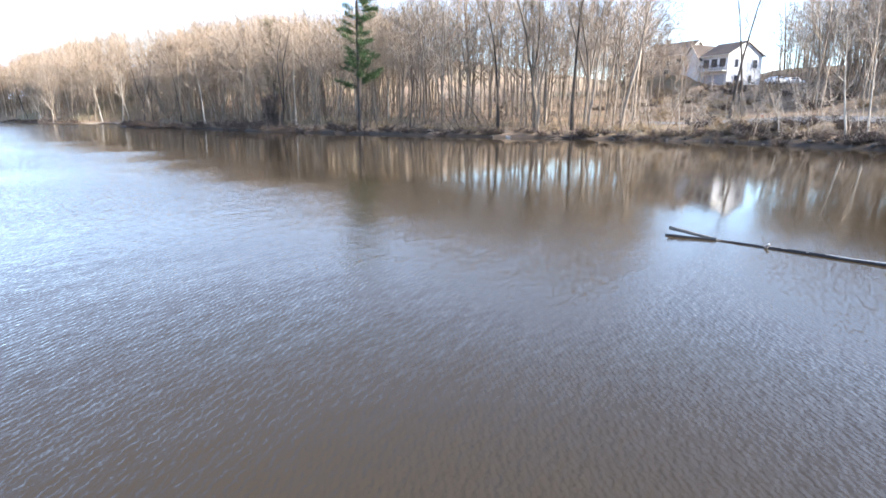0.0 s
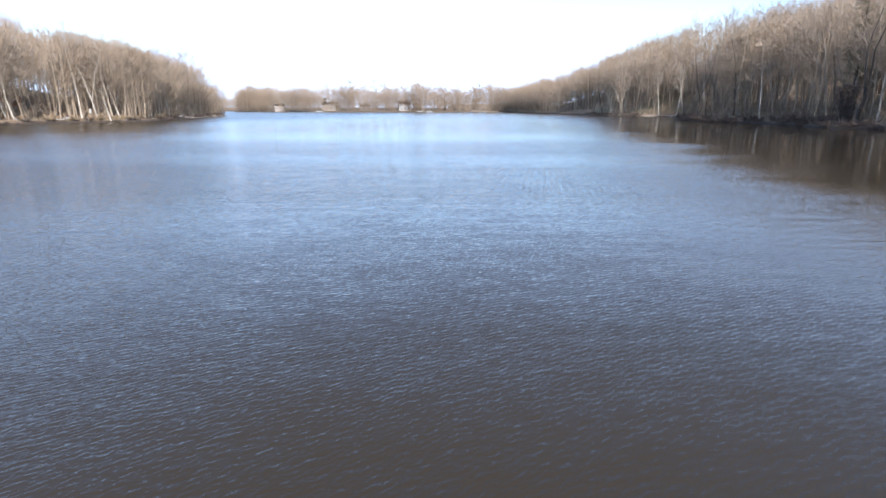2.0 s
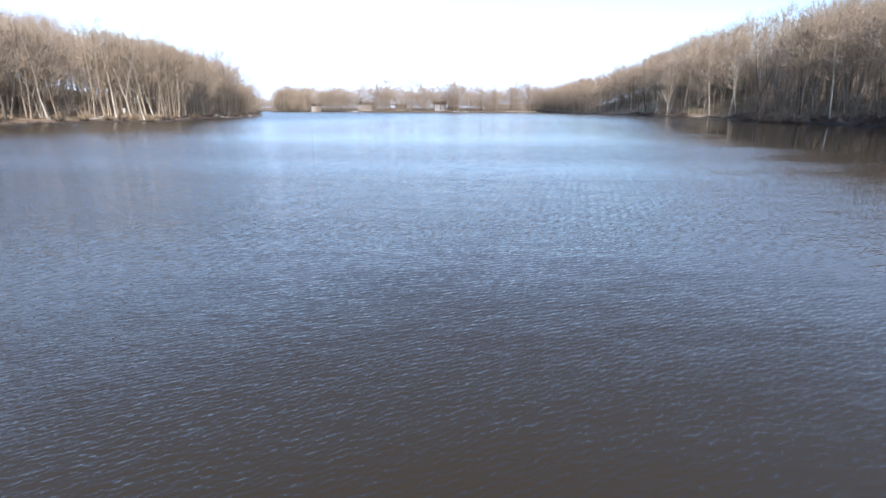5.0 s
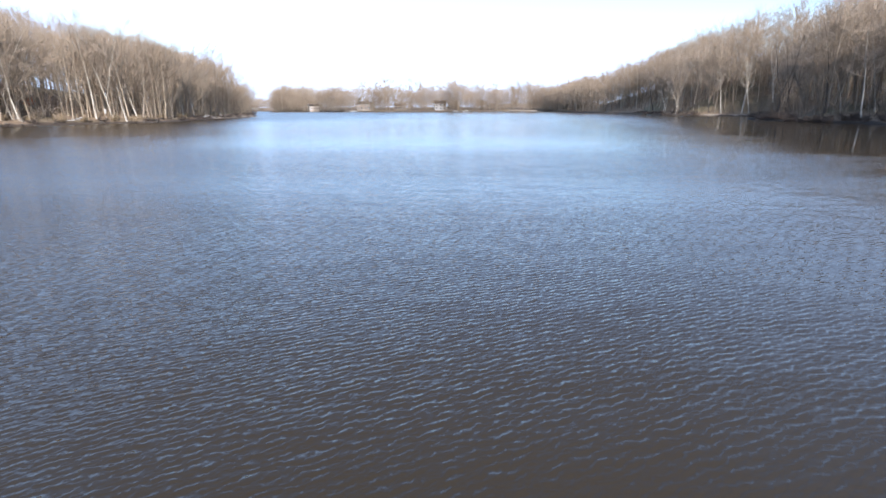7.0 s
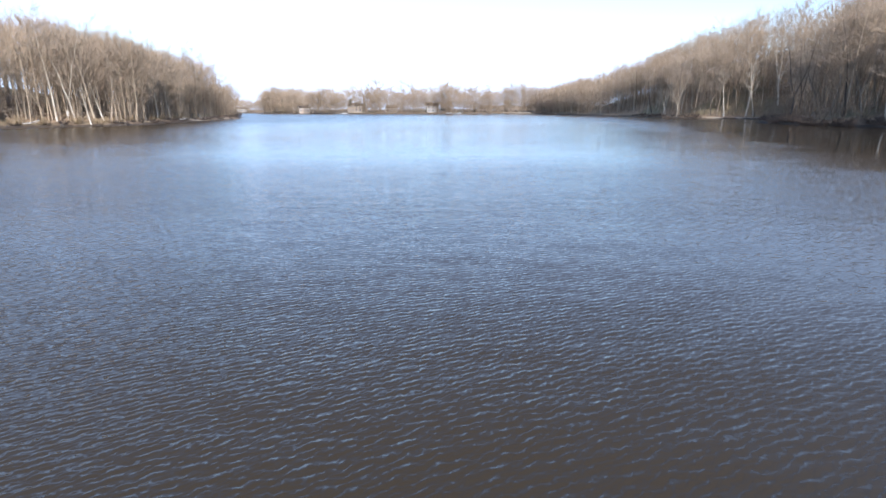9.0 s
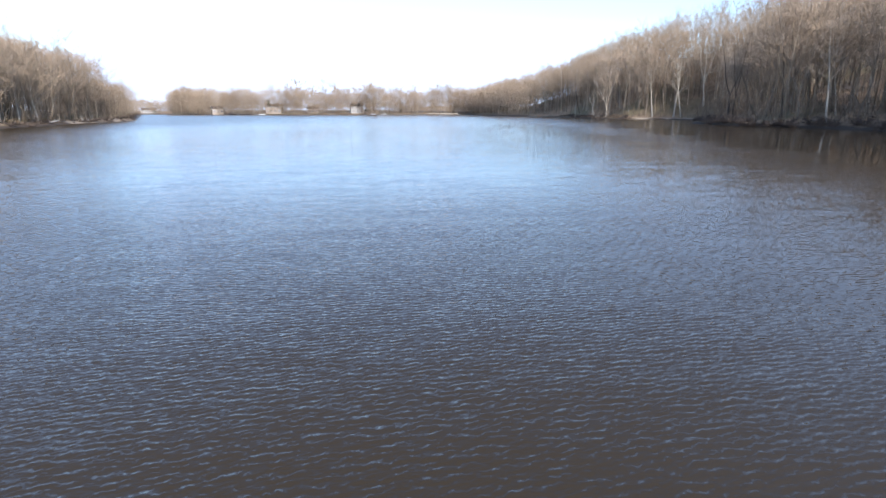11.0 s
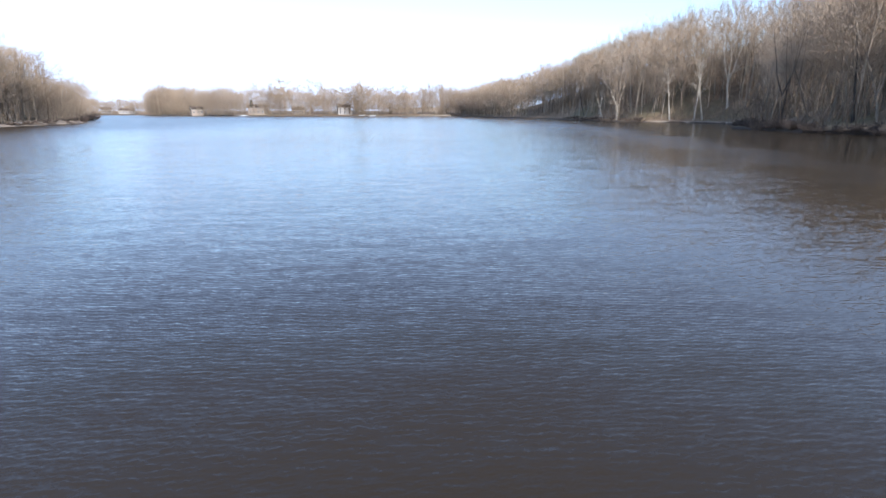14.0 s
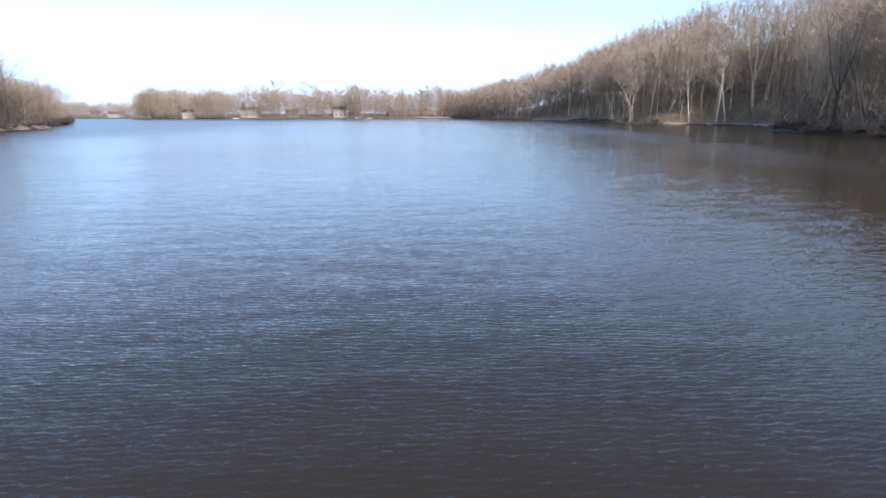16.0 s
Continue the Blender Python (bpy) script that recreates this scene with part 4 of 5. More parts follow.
lake_house(-120.5, 127.5, 11, 7, 3.0, 5.2, 60, PALE_SIDING, "pale house behind the trees of the west bank", 1)


# ------------------------------------------------------------------ cars on the drive
def car(x, y, turn, label):
    ob = thing("car", pose(x, y, ground_at(x, y) + 0.02, 0, 0, turn), label, "car", "cars on the drive")
    side = [(-2.2, 0.35), (-2.25, 0.8), (-1.9, 0.98), (-1.35, 1.0), (-0.75, 1.45), (0.9, 1.47), (1.75, 1.0), (2.2, 0.9), (2.25, 0.4)]
    v = [(a, k * (0.86 if b < 1.1 else 0.68), b) for k in (-1, 1) for a, b in side]
    n = len(side)
    f = [tuple(range(n))[::-1], tuple(range(n, 2 * n))] + [(i, (i + 1) % n, (i + 1) % n + n, i + n) for i in range(n)]
    bm = bmesh.new()
    vs = [bm.verts.new(p) for p in v]
    for q in f:
        bm.faces.new([vs[i] for i in q])
    bmesh.ops.recalc_face_normals(bm, faces=bm.faces[:])
    bmesh.ops.bevel(bm, geom=bm.edges[:], offset=0.05, segments=2, affect="EDGES")
    part("body", bm_mesh("body", bm, WHITE_PAINT), ob)
    for k in (-1, 1):
        g = [(-0.85, k * 0.81, 1.04), (1.3, k * 0.81, 1.04), (0.85, k * 0.74, 1.38), (-0.62, k * 0.74, 1.38)]
        part("side_window", mesh_of("side_window", g + [(a, b + k * 0.02, c) for a, b, c in g],
                                    [(0, 1, 2, 3), (7, 6, 5, 4), (0, 4, 5, 1), (1, 5, 6, 2), (2, 6, 7, 3), (3, 7, 4, 0)], GLASS), ob)
    for a in (-1.4, 1.4):
        for k in (-0.8, 0.8):
            bm = bmesh.new()
            bmesh.ops.create_cone(bm, cap_ends=True, segments=16, radius1=0.33, radius2=0.33, depth=0.22, matrix=pose(a, k, 0.33, 90))
            wheel = part("wheel", bm_mesh("wheel", bm, RUBBER), ob)
            bm = bmesh.new()
            bmesh.ops.create_cone(bm, cap_ends=True, segments=12, radius1=0.2, radius2=0.18, depth=0.24, matrix=pose(a, k, 0.33, 90))
            part("rim", bm_mesh("rim", bm, GREY_PAINT), wheel)


car(123.7, 17.4, 150, "white car parked on the drive by the house")
car(127.9, 15.5, 138, "white car parked behind another on the drive")


# ------------------------------------------------------------------ roadside marker, sign board
def marker(x, y):
    ob = thing("marker_post", pose(x, y, ground_at(x, y) - 0.1), "white marker post with an orange band beside the road", "post")
    bm = bmesh.new()
    bmesh.ops.create_cone(bm, cap_ends=True, segments=10, radius1=0.11, radius2=0.10, depth=1.5, matrix=pose(0, 0, 0.75))
    part("post", bm_mesh("post", bm, WHITE_PAINT), ob)
    bm = bmesh.new()
    bmesh.ops.create_cone(bm, cap_ends=True, segments=10, radius1=0.125, radius2=0.12, depth=0.35, matrix=pose(0, 0, 1.2))
    part("band", bm_mesh("band", bm, RUST), ob, label="orange band")


def sign_board(x, y, turn):
    ob = thing("sign_board", pose(x, y, ground_at(x, y) - 0.1, 0, 0, turn), "plain pale board on a post among bare trees", "sign")
    part("post", box_mesh("post", DOCK, 0.1, 0.1, 2.1, 0, 0.06, 1.05), ob)
    part("board", box_mesh("board", PALE_SIDING, 0.4, 0.05, 0.9, 0, -0.02, 1.5, 0.01), ob)


marker(79.3, 12.2)
sign_board(-78.3, 121.8, 32)


# ------------------------------------------------------------------ single trees that stand out
def special(meshes, x, y, wide, tall, turn, label, lean=(0, 0)):
    return plant("", meshes, x, y, (wide, tall), turn, label, "", lean)


TRIPLE = tree_meshes("triple_tree", BARK, TWIG, seed=201, tall=24.0, thick=0.34, bare=0.3, limbs=30, twigs=1500, forks=3, spread=0.75)
SNAG = tree_meshes("snag", DARK_BARK, BRUSH, seed=206, tall=12.0, thick=0.2, bare=0.3, limbs=14, twigs=160, forks=1, spread=0.5)
TALL = tree_meshes("tall_tree", BARK, TWIG, seed=209, tall=23.0, thick=0.26, bare=0.45, limbs=26, twigs=1500, forks=1, spread=0.8)
CROOK = tree_meshes("crooked_tree", DARK_BARK, TWIG, seed=214, tall=18.0, thick=0.36, bare=0.3, limbs=12, twigs=260, forks=2, spread=1.2, lean=0.12)
SPARSE = tree_meshes("sparse_tree", DARK_BARK, BRUSH, seed=218, tall=19.0, thick=0.24, bare=0.55, limbs=9, twigs=160, forks=1, spread=0.8, lean=0.1)
BIRCH = tree_meshes("birch", PALE_BARK, PALE_BARK, seed=222, tall=19.0, thick=0.36, bare=0.3, limbs=11, twigs=140, forks=3, spread=1.5)
BIRCH2 = tree_meshes("birch", PALE_BARK, PALE_BARK, seed=227, tall=18.0, thick=0.28, bare=0.4, limbs=9, twigs=120, forks=1, spread=1.1)

special(TRIPLE, 74.2, 40.7, 1.0, 1.05, 30, "tall bare tree forking into three stems")
special(SNAG, 71.5, 63.3, 1.0, 1.0, 0, "dark broken snag with few branches")
special(TALL, 75.5, 28.4, 1.0, 1.0, 60, "tall straight bare tree by the water")
special(TALL, 73.0, 32.0, 0.8, 0.95, 160, "tall straight bare tree by the water")
special(SPARSE, 85.0, 17.0, 1.0, 1.1, 20, "dark bare tree standing before the house", (3, -2))
special(SPARSE, 84.3, 15.4, 0.8, 1.0, 200, "dark bare tree standing before the house", (4, 3))
special(CROOK, 66.6, 92.4, 1.0, 1.05, 250, "dark crooked tree rising from an ivy-grown stump")
for x, y, k, turn, lean, h in ((68.7, 1.2, 1, 0, (2, 2), 0.6), (69.0, 2.9, 1, 80, (-1, 2), 0.62), (71.5, 9.0, 1, 40, (2, 2), 0.3), (75.5, 20.5, 1, 10, (-3, 1), 0.36)):
    special(BIRCH2, x, y, h * 0.65, h, turn, "slender pale leaning tree on the bank", lean)
for x, y, mesh, turn, lean, h in ((87.2, 216.0, BIRCH2, 0, (0, 1), 1.05), (89.3, 215.0, BIRCH2, 140, (1, 2), 1.0), (96.7, 215.0, BIRCH, 75, (0, 3), 1.1),
                                  (101.5, 213.0, BIRCH2, 220, (2, 4), 1.05), (82.5, 221.5, BIRCH2, 60, (0, 0), 0.9)):
    special(mesh, x, y, h * 0.85, h, turn, "tall white-barked tree at the sandy bay", lean)
for x, y, lean in ((72.5, 254.0, (0, -2)), (73.5, 253.5, (0, -24))):
    special(BIRCH2, x, y, 0.6, 0.6, 0, "pale dead stem leaning on its neighbour", lean)
for x, y, lean in ((-73.5, 121.0, (0, 24)), (-74.0, 125.5, (-4, 12))):
    special(BIRCH2, x, y, 0.5, 0.45, 120, "pale leaning tree at the water's edge", lean)


FAR_TREE = tree_meshes("tall_tree", BARK, TWIG_FAR, seed=231, tall=20.0, thick=0.3, bare=0.35, limbs=26, twigs=1000, forks=2, spread=1.1, twig_width=0.11)
for x, y, k, turn in ((-92, 512, 1.25, 0), (-41.5, 519, 0.95, 50), (-45.5, 521, 0.9, 110), (-37, 520, 0.9, 170), (-86, 509, 1.15, 70), (-80, 515, 1.2, 140), (-66, 511, 1.2, 30), (-60, 515, 1.1, 200), (-26, 517, 1.05, 90), (8, 508, 1.0, 20)):
    special(FAR_TREE, x, y, k * 1.1, k, turn, "tall bare tree above the woods of the distant shore")


def needle_tree(seed, tall, wide, bare, whorls, needles, width, layered):
    """A conifer: a straight stem, whorls of limbs and needle clumps."""
    rng = np.random.default_rng(seed)
    stem, limbs, leaf = Wood(), Wood(), Wood()
    stem.limb([(0, 0, -0.4), (0.05, 0, tall * 0.4), (0, 0.06, tall * 0.75), (0, 0, tall)], (tall * 0.013, tall * 0.010, tall * 0.005, 0.03), 7)
    s, w = [], []
    for i in range(whorls):
        h = bare + (1 - bare) * (i + 0.5) / whorls
        z = tall * h
        reach = wide * (0.35 + 0.65 * (1 - h) ** 0.7) * rng.uniform(0.7, 1.1)
        for k in range(rng.integers(4, 6)):
            a = rng.uniform(0, 2 * np.pi)
            ln = reach * rng.uniform(0.55, 1.1)
            pts = bent(rng, (0, 0, z + rng.normal() * 0.2), (np.cos(a), np.sin(a), 0.22 if layered else -0.1), ln, 3, 0.08, 0.05)
            limbs.limb(pts, (0.05, 0.035, 0.02, 0.01), 3)
            n = int(needles * ln / wide)
            f = rng.uniform(0.3, 1.0, n)
            j = np.minimum((f * 3).astype(int), 2)
            s.append(pts[j] + (pts[j + 1] - pts[j]) * (f * 3 - j)[:, None] + rng.normal(size=(n, 3)) * (0.22, 0.22, 0.16))
            w.append(np.column_stack([rng.normal(size=(n, 2)), rng.normal(size=n) * 0.5 + 0.25]))
    s, w = np.concatenate(s), np.concatenate(w)
    w /= np.linalg.norm(w, axis=1, keepdims=True)
    leaf.twigs(s, w, rng.uniform(0.35, 0.75, len(s)), rng.uniform(0.7, 1.3, len(s)) * width, rng)
    return stem.arrays(), limbs.arrays(), leaf.arrays()


def conifer(arrays, needle_mat, spots, label, group=""):
    meshes = [tri_mesh(n, v, f, mat) for n, (v, f), mat in zip(("trunk", "bough_frame", "foliage"), arrays, (DARK_BARK, DARK_BARK, needle_mat))]
    for x, y, s, turn in spots:
        ob = thing("pine_tree", pose(x, y, ground_at(x, y) - 0.1, 0, 0, turn) @ Matrix.Diagonal((s, s, s, 1)), label, "tree", group)
        for n, me in zip(("trunk", "bough_frame", "foliage"), meshes):
            part(n, me, ob)


conifer(needle_tree(301, 33.0, 5.2, 0.2, 20, 330, 0.085, True), NEEDLES, [(66.6, 70.2, 1.0, 0)], "tall green pine with layered boughs on the bank")
conifer(needle_tree(302, 21.0, 4.2, 0.25, 20, 120, 0.10, False), OLIVE_NEEDLES, [(73.5, 104.0, 1.0, 40)], "dull olive conifer among the bare trees")
conifer(needle_tree(303, 13.0, 2.6, 0.08, 14, 110, 0.16, False), DARK_NEEDLES,
        [(-32.0, 512, 1.15, 0), (-29.5, 514, 0.9, 60), (-26.5, 511, 0.65, 20), (-112, 508, 0.85, 90), (-66, 509, 0.8, 120), (-4, 506, 0.7, 10), (66, 430, 0.8, 40)],
        "dark conifer among bare trees on the distant shore", "conifers on the far bank")


# ------------------------------------------------------------------ brush along the water
def brush_meshes(seed, stems, wide, tall, width, mat):
    rng = np.random.default_rng(seed)
    w1, w2 = Wood(), Wood()
    s, d = [], []
    for _ in range(14):
        a, r = rng.uniform(0, 2 * np.pi), rng.uniform(0, 0.5) * wide
        pts = bent(rng, (r * np.cos(a), r * np.sin(a), -0.15), (np.cos(a) * 0.8, np.sin(a) * 0.8, 1), tall * rng.uniform(0.8, 1.3), 3, 0.15)
        w1.limb(pts, (0.03, 0.024, 0.016, 0.008), 3)
        n = stems // 14
        f = rng.uniform(0.1, 1.0, n)
        j = np.minimum((f * 3).astype(int), 2)
        s.append(pts[j] + (pts[j + 1] - pts[j]) * (f * 3 - j)[:, None] + rng.normal(size=(n, 3)) * 0.12)
        d.append(rng.normal(size=(n, 3)) * (0.8, 0.8, 0.6) + (0, 0, 0.2))
    s, d = np.concatenate(s), np.concatenate(d)
    s[:, 2] = np.maximum(s[:, 2], 0.05)
    d /= np.linalg.norm(d, axis=1, keepdims=True)
    w2.twigs(s, d, rng.uniform(0.35, 0.9, len(s)), rng.uniform(0.6, 1.3, len(s)) * width, rng)
    return tri_mesh("base", *w1.arrays(), mat), tri_mesh("crown", *w2.arrays(), mat)


BRUSHES = [brush_meshes(401 + i, 620, 1.3, 1.6, 0.055, BRUSH) for i in range(3)]
TAN_BRUSHES = [brush_meshes(411 + i, 420, 1.2, 1.3, 0.05, STRAW) for i in range(2)]
RUSSET = [brush_meshes(421, 420, 1.3, 1.8, 0.09, RUST)]


def bush(meshes, x, y, wide, tall, turn, label, group):
    ob = thing("bush", pose(x, y, max(ground_at(x, y), 0.0) - 0.03, 0, 0, turn) @ Matrix.Diagonal((wide, wide, tall, 1)), label, "bush", group)
    part("base", meshes[0], ob)
    part("crown", meshes[1], ob)


SCRUB = {"dark_scrub": [], "tan_scrub": []}


def scrub(meshes, x, y, wide, tall, turn):
    """One clump among many, kept for the joined scrub."""
    m = pose(x, y, max(ground_at(x, y), 0.0) - 0.03, 0, 0, turn) @ Matrix.Diagonal((wide, wide, tall, 1))
    SCRUB["tan_scrub" if meshes in TAN_BRUSHES else "dark_scrub"].append((meshes, np.array(m)))


def join_scrub():
    for name, mat, label in (("dark_scrub", BRUSH, "dark leafless scrub scattered over the banks and slopes"), ("tan_scrub", STRAW, "tan dry scrub scattered over the slope")):
        vs, fs, n = [], [], 0
        for meshes, m in SCRUB[name]:
            for me in meshes:
                v, f = np.empty(len(me.vertices) * 3), np.empty(len(me.loops), np.int32)
                me.vertices.foreach_get("co", v)
                me.loops.foreach_get("vertex_index", f)
                vs.append(v.reshape(-1, 3) @ m[:3, :3].T + m[:3, 3])
                fs.append(f.reshape(-1, 3) + n)
                n += len(me.vertices)
        tagged(new(name, tri_mesh(name, np.concatenate(vs), np.concatenate(fs), mat)), label, "scrub", kind="stuff")


def bushes():
    rng = np.random.default_rng(31)
    dark = "dark leafless bush overhanging the water"
    tan = "tan dry bush on the bank"
    for line, gap, k in ((EAST[3:13], 1.9, 0.8), (EAST[12:15], 2.4, 1.15), (EAST[14:20], 2.3, 1.0), (EAST[23:27], 3.2, 0.9), (WEST[2:6], 3.0, 1.4)):
        for x, y in along(line, gap, rng, (-0.2, 2.2)):
            s = k * rng.uniform(0.7, 1.2)
            bush(BRUSHES[rng.integers(3)], x, y, s, s * rng.uniform(0.6, 1.0), rng.uniform(0, 360), dark, "bushes along the water")
    for line, gap in ((EAST[3:9], 4.0), (WEST[8:16], 4.5), (EAST[8:13], 6.0)):
        for x, y in along(line, gap, rng, (1.0, 6.0)):
            s = rng.uniform(0.7, 1.2)
            bush(TAN_BRUSHES[rng.integers(2)], x, y, s, s * rng.uniform(0.7, 1.1), rng.uniform(0, 360), tan, "dry bushes on the bank")
    for x, y in along(WEST[5:16], 4.0, rng, (-0.1, 1.4)):
        s = rng.uniform(0.45, 0.9)
        scrub(BRUSHES[rng.integers(3)], x, y, s, s * rng.uniform(0.5, 0.8), rng.uniform(0, 360))
    bush(RUSSET[0], -93.0, 119.0, 1.3, 1.1, 0, "russet bush still holding dry leaves", "")


bushes()


def slope_brush():
    rng = np.random.default_rng(33)
    for x, y in scatter(rng, 90, (66, 118, -28, 34), 3, 52, True):
        if 8 < shore_distance([(x, y)])[0] < 14.5 or math.hypot(x - 128.9, y - 24.9) < 9:
            continue
        s = rng.uniform(0.7, 1.5)
        if rng.uniform() < 0.45:
            scrub(BRUSHES[rng.integers(3)], x, y, s, s * 0.7, rng.uniform(0, 360))
        else:
            scrub(TAN_BRUSHES[rng.integers(2)], x, y, s, s * 0.8, rng.uniform(0, 360))


slope_brush()


def house_planting():
    """Scrub and thin trees on the slope before the houses and on the verge below the road."""
    rng = np.random.default_rng(35)
    for _ in range(75):
        x, y = rng.uniform(100, 131), rng.uniform(20, 45)
        if math.hypot(x - 128.9, y - 24.9) < 9.5 or math.hypot(x - 138.8, y - 40.7) < 11 or x > 122 and 19 < y < 30:
            continue
        s = rng.uniform(0.6, 1.2)
        kind = BRUSHES[rng.integers(3)] if rng.uniform() < 0.4 else TAN_BRUSHES[rng.integers(2)]
        scrub(kind, x, y, s, s * rng.uniform(0.7, 1.0), rng.uniform(0, 360))
    for x, y in along(EAST[3:7], 1.5, rng, (1.5, 8.0)):
        s = rng.uniform(0.6, 1.1)
        scrub(BRUSHES[rng.integers(3)], x, y, s, s * rng.uniform(0.5, 0.9), rng.uniform(0, 360))
    for x, bearing, k in ((98, 17.6, 0.8), (104, 16.8, 0.7), (110, 17.9, 0.75), (93, 16.1, 0.6), (112, 15.6, 0.55), (101, 15.2, 0.5), (118, 18.2, 0.7), (96, 13.8, 0.4)):
        plant("hardwood", TREES[rng.integers(6)], x, x * math.tan(math.radians(bearing)), (k * 0.8, k), rng.uniform(0, 360),
              "thin bare tree on the slope below the houses", "trees below the houses")


house_planting()
join_scrub()


def ivy_stump(x, y):
    """Two broken trunks grown over with dark creeper."""
    rng = np.random.default_rng(77)
    ob = thing("ivy_covered_stump", pose(x, y, ground_at(x, y) - 0.2), "dark broken trunk overgrown with creeper", "stump")
    for i, (dx, dy, h, r) in enumerate(((0, 0.55, 5.6, 0.62), (0.2, -0.6, 6.2, 0.5))):
        w = Wood()
        w.limb(bent(rng, (dx, dy, -0.2), (0.02, -0.04, 1), h, 5, 0.05), np.linspace(1.2, 0.8, 6) * r, 9)
        part("trunk", tri_mesh("trunk", *w.arrays(), DARK_BARK), ob)
        n, c = 2200, Wood()
        a, z = rng.uniform(0, 2 * np.pi, n), rng.uniform(0.0, 1.05, n) ** 0.8 * h
        rr = r * rng.uniform(0.8, 1.7, n) * np.where(z > h * 0.75, 1.5, 1.0)
        s = np.column_stack([dx + np.cos(a) * rr, dy + np.sin(a) * rr, z])
        d = np.column_stack([np.cos(a), np.sin(a), rng.normal(size=n)]) + rng.normal(size=(n, 3)) * 0.6
        d /= np.linalg.norm(d, axis=1, keepdims=True)
        c.twigs(s, d, rng.uniform(0.2, 0.5, n), rng.uniform(0.06, 0.14, n), rng)
        part("creeper", tri_mesh("creeper", *c.arrays(), BRUSH), ob)


ivy_stump(65.9, 94.4)


# ------------------------------------------------------------------ the pole in the water
def floating_pole():
    ob = thing("fallen_trunk", pose(14.7, 0.0, 0.0), "long forked dead trunk lying in the water, bleached on top", "log")
    rng = np.random.default_rng(9)

    def wobbly(name, a, b, r0, r1, mat, pieces=14, sides=10, parent=ob, label=""):
        a, b = np.array(a, float), np.array(b, float)
        k = np.linspace(0, 1, pieces + 1)[:, None]
        pts = a + (b - a) * k + rng.normal(size=(pieces + 1, 3)) * (0.012, 0, 0.006)
        w = Wood()
        w.limb(pts, np.linspace(r0, r1, pieces + 1) * rng.uniform(0.9, 1.1, pieces + 1), sides)
        v, f = w.arrays()
        end = [np.arange(sides), np.arange(len(v) - sides, len(v))]
        f = f.tolist()
        for ring, c in zip(end, (pts[0], pts[-1])):
            v = np.vstack([v, c])
            f += [(int(ring[i]), int(ring[(i + 1) % sides]), len(v) - 1) for i in range(sides)]
        me = tri_mesh(name, v, f, mat)
        me.polygons.foreach_set("use_smooth", [True] * len(me.polygons))
        return part(name, me, parent, label=label)

    trunk = wobbly("trunk", (0.2, 2.75, 0.0), (-0.75, -4.5, 0.02), 0.042, 0.062, WET_WOOD)
    wobbly("bleached_ridge", (0.06, 1.75, 0.035), (-0.33, -1.3, 0.055), 0.016, 0.022, DRY_WOOD, label="bleached dry upper side")
    wobbly("upper_fork", (0.2, 2.75, 0.02), (0.33, 3.9, 0.15), 0.034, 0.05, GREY_WOOD, 6, label="dry grey broken limb")
    wobbly("lower_fork", (0.2, 2.65, 0.0), (0.0, 3.9, 0.0), 0.034, 0.05, WET_WOOD, 6)
    wobbly("side_stub", (0.06, 1.7, 0.03), (-0.06, 1.62, 0.10), 0.035, 0.03, DRY_WOOD, 3, 8, trunk, "pale cut knot")


floating_pole()


# ------------------------------------------------------------------ stones and driftwood at the waterline
def stone_mesh(seed):
    bm = bmesh.new()
    bmesh.ops.create_icosphere(bm, subdivisions=2, radius=0.5)
    for v in bm.verts:
        v.co *= 1 + 0.35 * noise.noise(v.co * 2.2 + Vector((seed * 5.1, 0, 0)))
        v.co.z *= 0.62
    return bm_mesh("stone", bm, STONE)


STONES = [stone_mesh(i) for i in range(4)]


def stones():
    rng = np.random.default_rng(15)
    for line, gap in ((EAST[3:9], 2.2), (WEST[10:15], 2.4), (EAST[9:13], 4.0)):
        for x, y in along(line, gap, rng, (-0.25, 0.6)):
            s = rng.uniform(0.25, 0.75)
            ob = new("stone", STONES[rng.integers(4)])
            ob.matrix_basis = pose(x, y, max(ground_at(x, y), -0.02) + s * 0.08, 0, 0, rng.uniform(0, 360)) @ Matrix.Diagonal((s, s * rng.uniform(0.6, 1), s, 1))
            tagged(ob, "grey-brown stone at the water's edge", "stone", "stones along the water")


stones()


def driftwood(x, y, turn, length, label, mat):
    rng = np.random.default_rng(int(abs(x) * 10))
    ob = thing("driftwood", pose(x, y, max(ground_at(x, y), 0) + 0.08, 0, 0, turn), label, "driftwood", "driftwood on the bank")
    w = Wood()
    w.limb(bent(rng, (0, 0, 0), (1, 0, 0.08), length, 5, 0.08), np.linspace(0.17, 0.06, 6), 7)
    trunk = part("stem", tri_mesh("stem", *w.arrays(), mat), ob)
    for k in range(3):
        w = Wood()
        a = rng.uniform(-1, 1)
        w.limb(bent(rng, (length * (0.3 + 0.2 * k), 0, 0.05), (0.5, a, 0.8), length * 0.3, 3, 0.15), np.linspace(0.06, 0.02, 4), 5)
        part("branch", tri_mesh("branch", *w.arrays(), mat), ob)


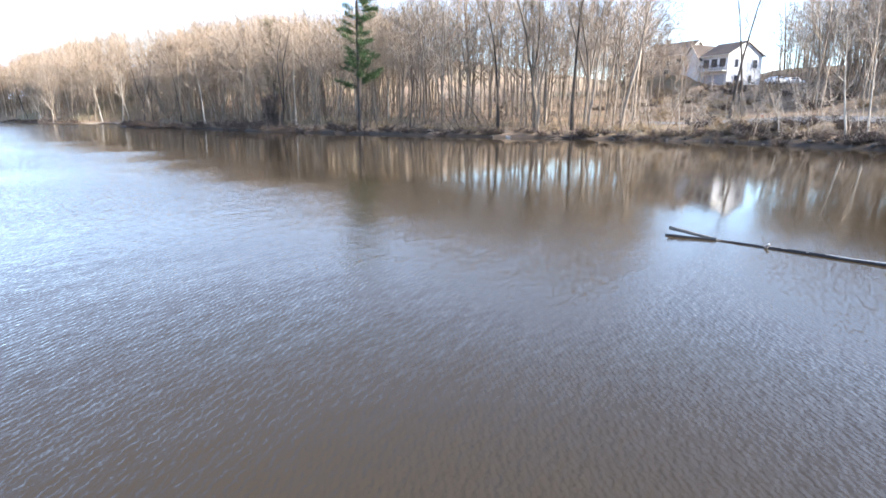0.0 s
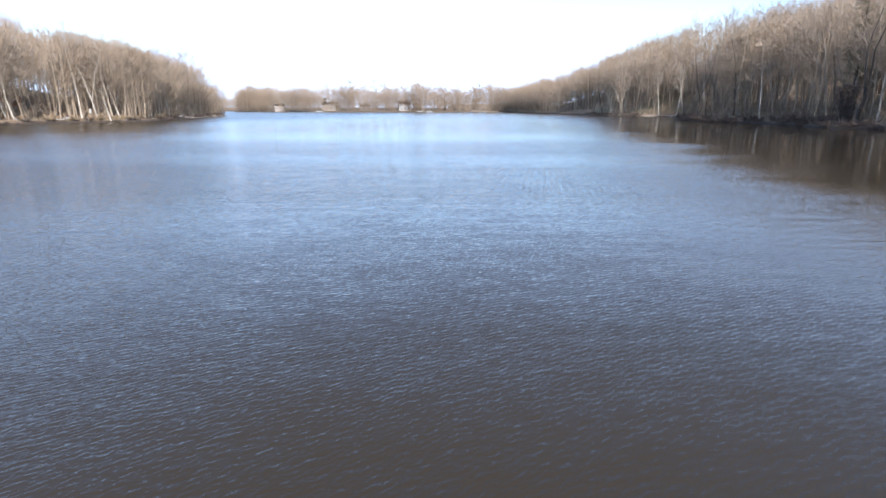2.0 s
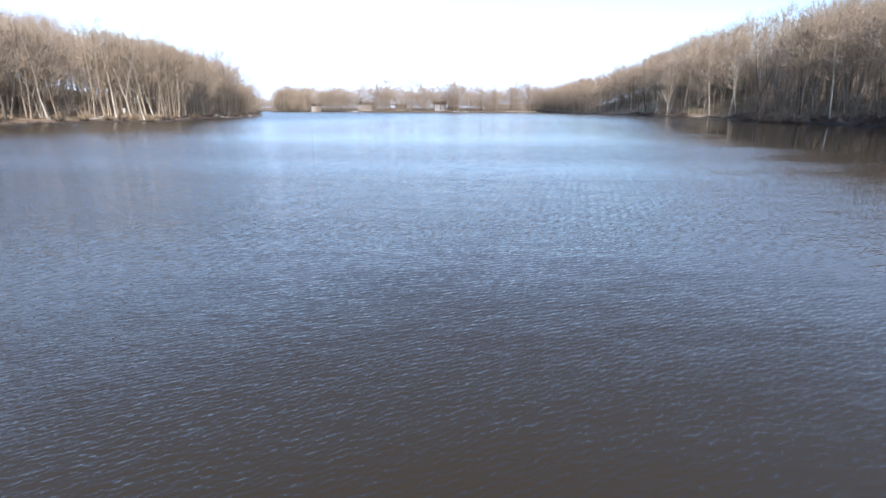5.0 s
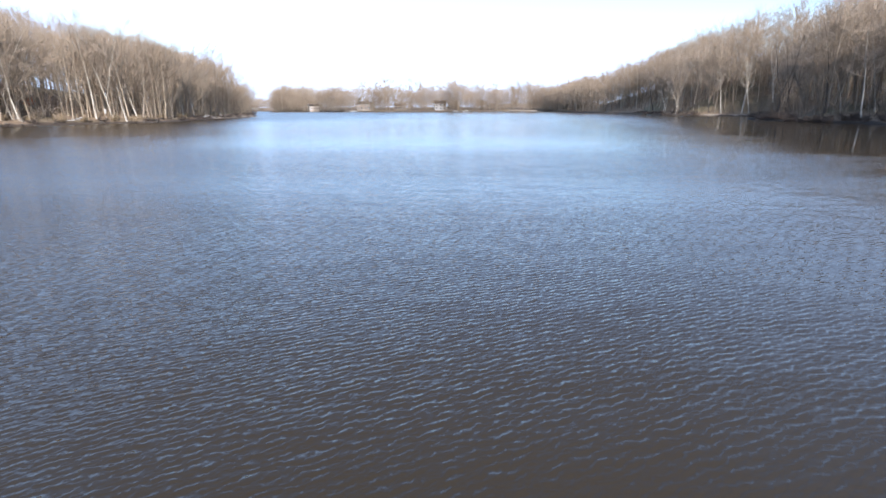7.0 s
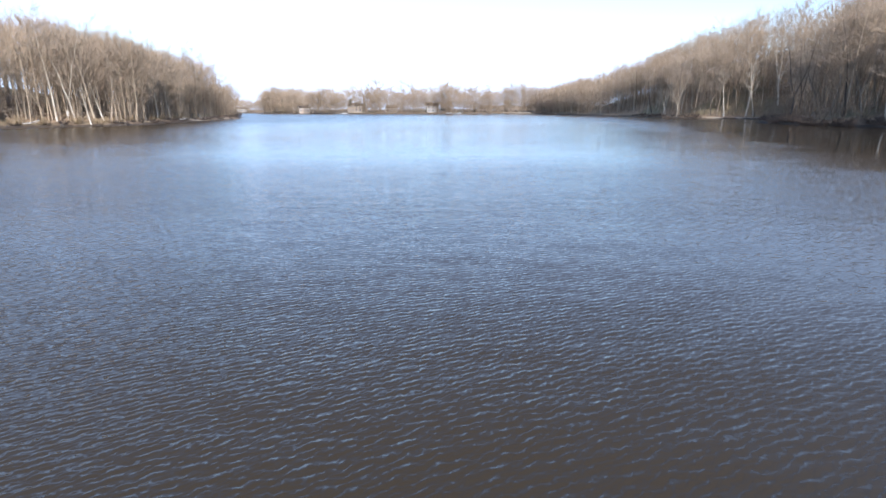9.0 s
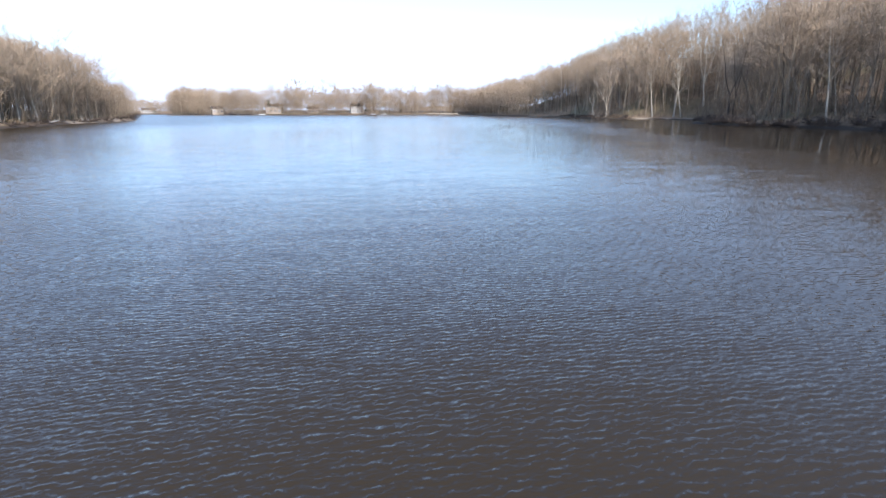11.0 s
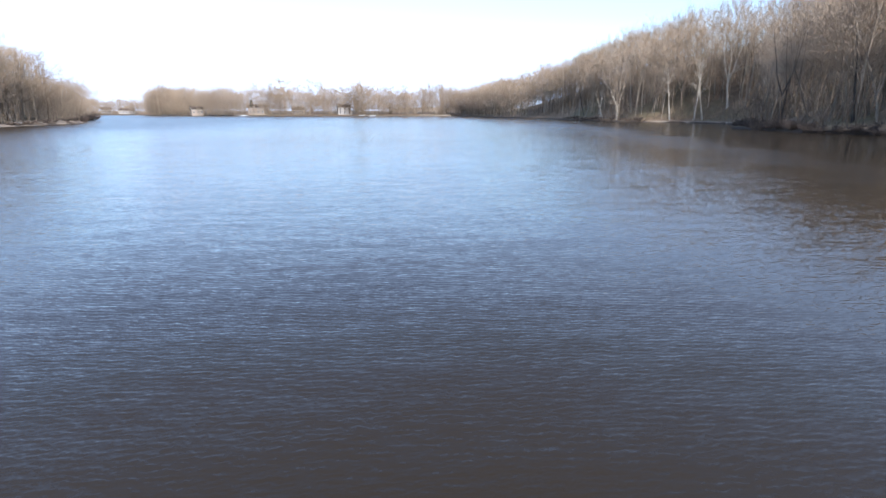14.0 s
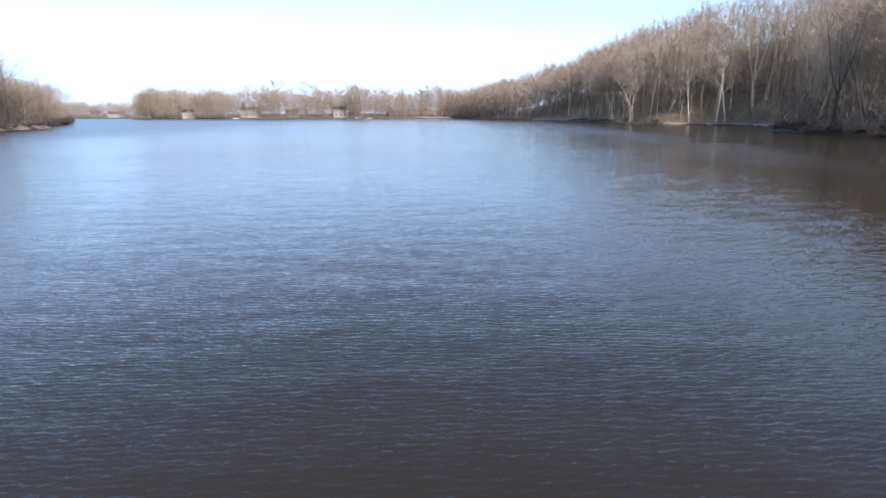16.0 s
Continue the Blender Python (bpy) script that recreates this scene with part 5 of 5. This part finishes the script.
driftwood(72.1, 25.4, 100, 2.6, "dark root stump with broken branches at the water", DARK_BARK)
driftwood(67.6, 41.0, 95, 0.8, "pale driftwood stem on the muddy bank", DRY_WOOD)
driftwood(66.8, 55.0, 80, 3.0, "dark driftwood stem on the muddy bank", DARK_BARK)
driftwood(68.6, 90.0, 60, 4.5, "pale fallen stem on the slope", DRY_WOOD)
driftwood(70.6, 33.0, 110, 3.5, "dark driftwood stem on the muddy bank", DARK_BARK)
driftwood(76.5, 7.0, 70, 3.2, "pale fallen stem beside the road", DRY_WOOD)
for x, y, turn, length in ((-79.3, 112.0, 20, 2.8), (-73.5, 140.0, 205, 2.6), (-76.8, 156.0, 60, 3.0), (-72.6, 121.0, 95, 2.2), (-80.6, 104.0, 150, 2.9)):
    driftwood(x, y, turn, length, "weathered fallen limb at the foot of the west bank", DRY_WOOD if length > 2.7 else DARK_BARK)
driftwood(-71.4, 128.0, 250, 3.0, "dark driftwood stem at the water's edge", DARK_BARK)
driftwood(-84.0, 186.0, 270, 4.0, "pale driftwood stem on the sand", DRY_WOOD)


# ------------------------------------------------------------------ docks, boats and a wall on the far bank
def dock(x, y, length, turn):
    ob = thing("dock", pose(x, y, 0, 0, 0, turn), "weathered wooden dock on the distant shore", "dock", "docks on the far bank")
    part("deck", box_mesh("deck", DOCK, 1.8, length, 0.14, 0, -length / 2, 0.62, 0.02), ob)
    for a in (-0.75, 0.75):
        for b in np.linspace(0.4, length - 0.4, 4):
            bm = bmesh.new()
            bmesh.ops.create_cone(bm, cap_ends=True, segments=8, radius1=0.1, radius2=0.1, depth=2.2, matrix=pose(a, -b, -0.05))
            part("pile", bm_mesh("pile", bm, DOCK), ob)


def boat(x, y, turn, label):
    ob = thing("boat", pose(x, y, 0, 0, 0, turn), label, "boat", "boats on the far bank")
    rows = [(-2.4, 0.75), (-1.2, 0.9), (0.4, 0.9), (1.6, 0.6), (2.6, 0.05)]
    v, f = [], []
    for a, w in rows:
        v += [(a, -w, 0.75 + 0.05 * a), (a, -w * 0.7, -0.1), (a, w * 0.7, -0.1), (a, w, 0.75 + 0.05 * a), (a, w * 0.85, 0.7 + 0.05 * a), (a, w * 0.55, 0.15), (a, -w * 0.55, 0.15), (a, -w * 0.85, 0.7 + 0.05 * a)]
    for i in range(len(rows) - 1):
        f += [(8 * i + k, 8 * i + (k + 1) % 8, 8 * i + 8 + (k + 1) % 8, 8 * i + 8 + k) for k in range(8)]
    f += [(7, 6, 1, 0), (6, 5, 2, 1), (5, 4, 3, 2)]
    part("hull", mesh_of("hull", v, f, WHITE_PAINT), ob)
    for a in (-1.2, 0.3):
        part("seat", box_mesh("seat", DOCK, 0.3, 1.3, 0.05, a, 0, 0.5), ob)


dock(-22, 494, 7, 4)
dock(-118, 496, 6, -4)
dock(-60, 492.5, 6, 0)
dock(12, 490.5, 6, -6)
boat(-17.5, 490.0, 10, "white rowing boat moored at a dock")
boat(-25.5, 490.5, 160, "white rowing boat moored at a dock")
boat(-114, 492.5, 20, "white rowing boat moored at a dock")
wall_line = [(18.5, 490.2), (42.5, 484.2)]
mid, ang = np.mean(wall_line, axis=0), math.degrees(math.atan2(484.2 - 490.2, 24))
ob = thing("shore_wall", pose(mid[0], mid[1], 0, 0, 0, ang), "low tan stone wall along the distant shore", "wall")
part("wall", box_mesh("wall", SAND, 24.6, 0.7, 1.5, 0, 0, 0.25, 0.05), ob)
part("coping", box_mesh("coping", CREAM, 24.8, 0.9, 0.12, 0, 0, 1.06, 0.02), ob)
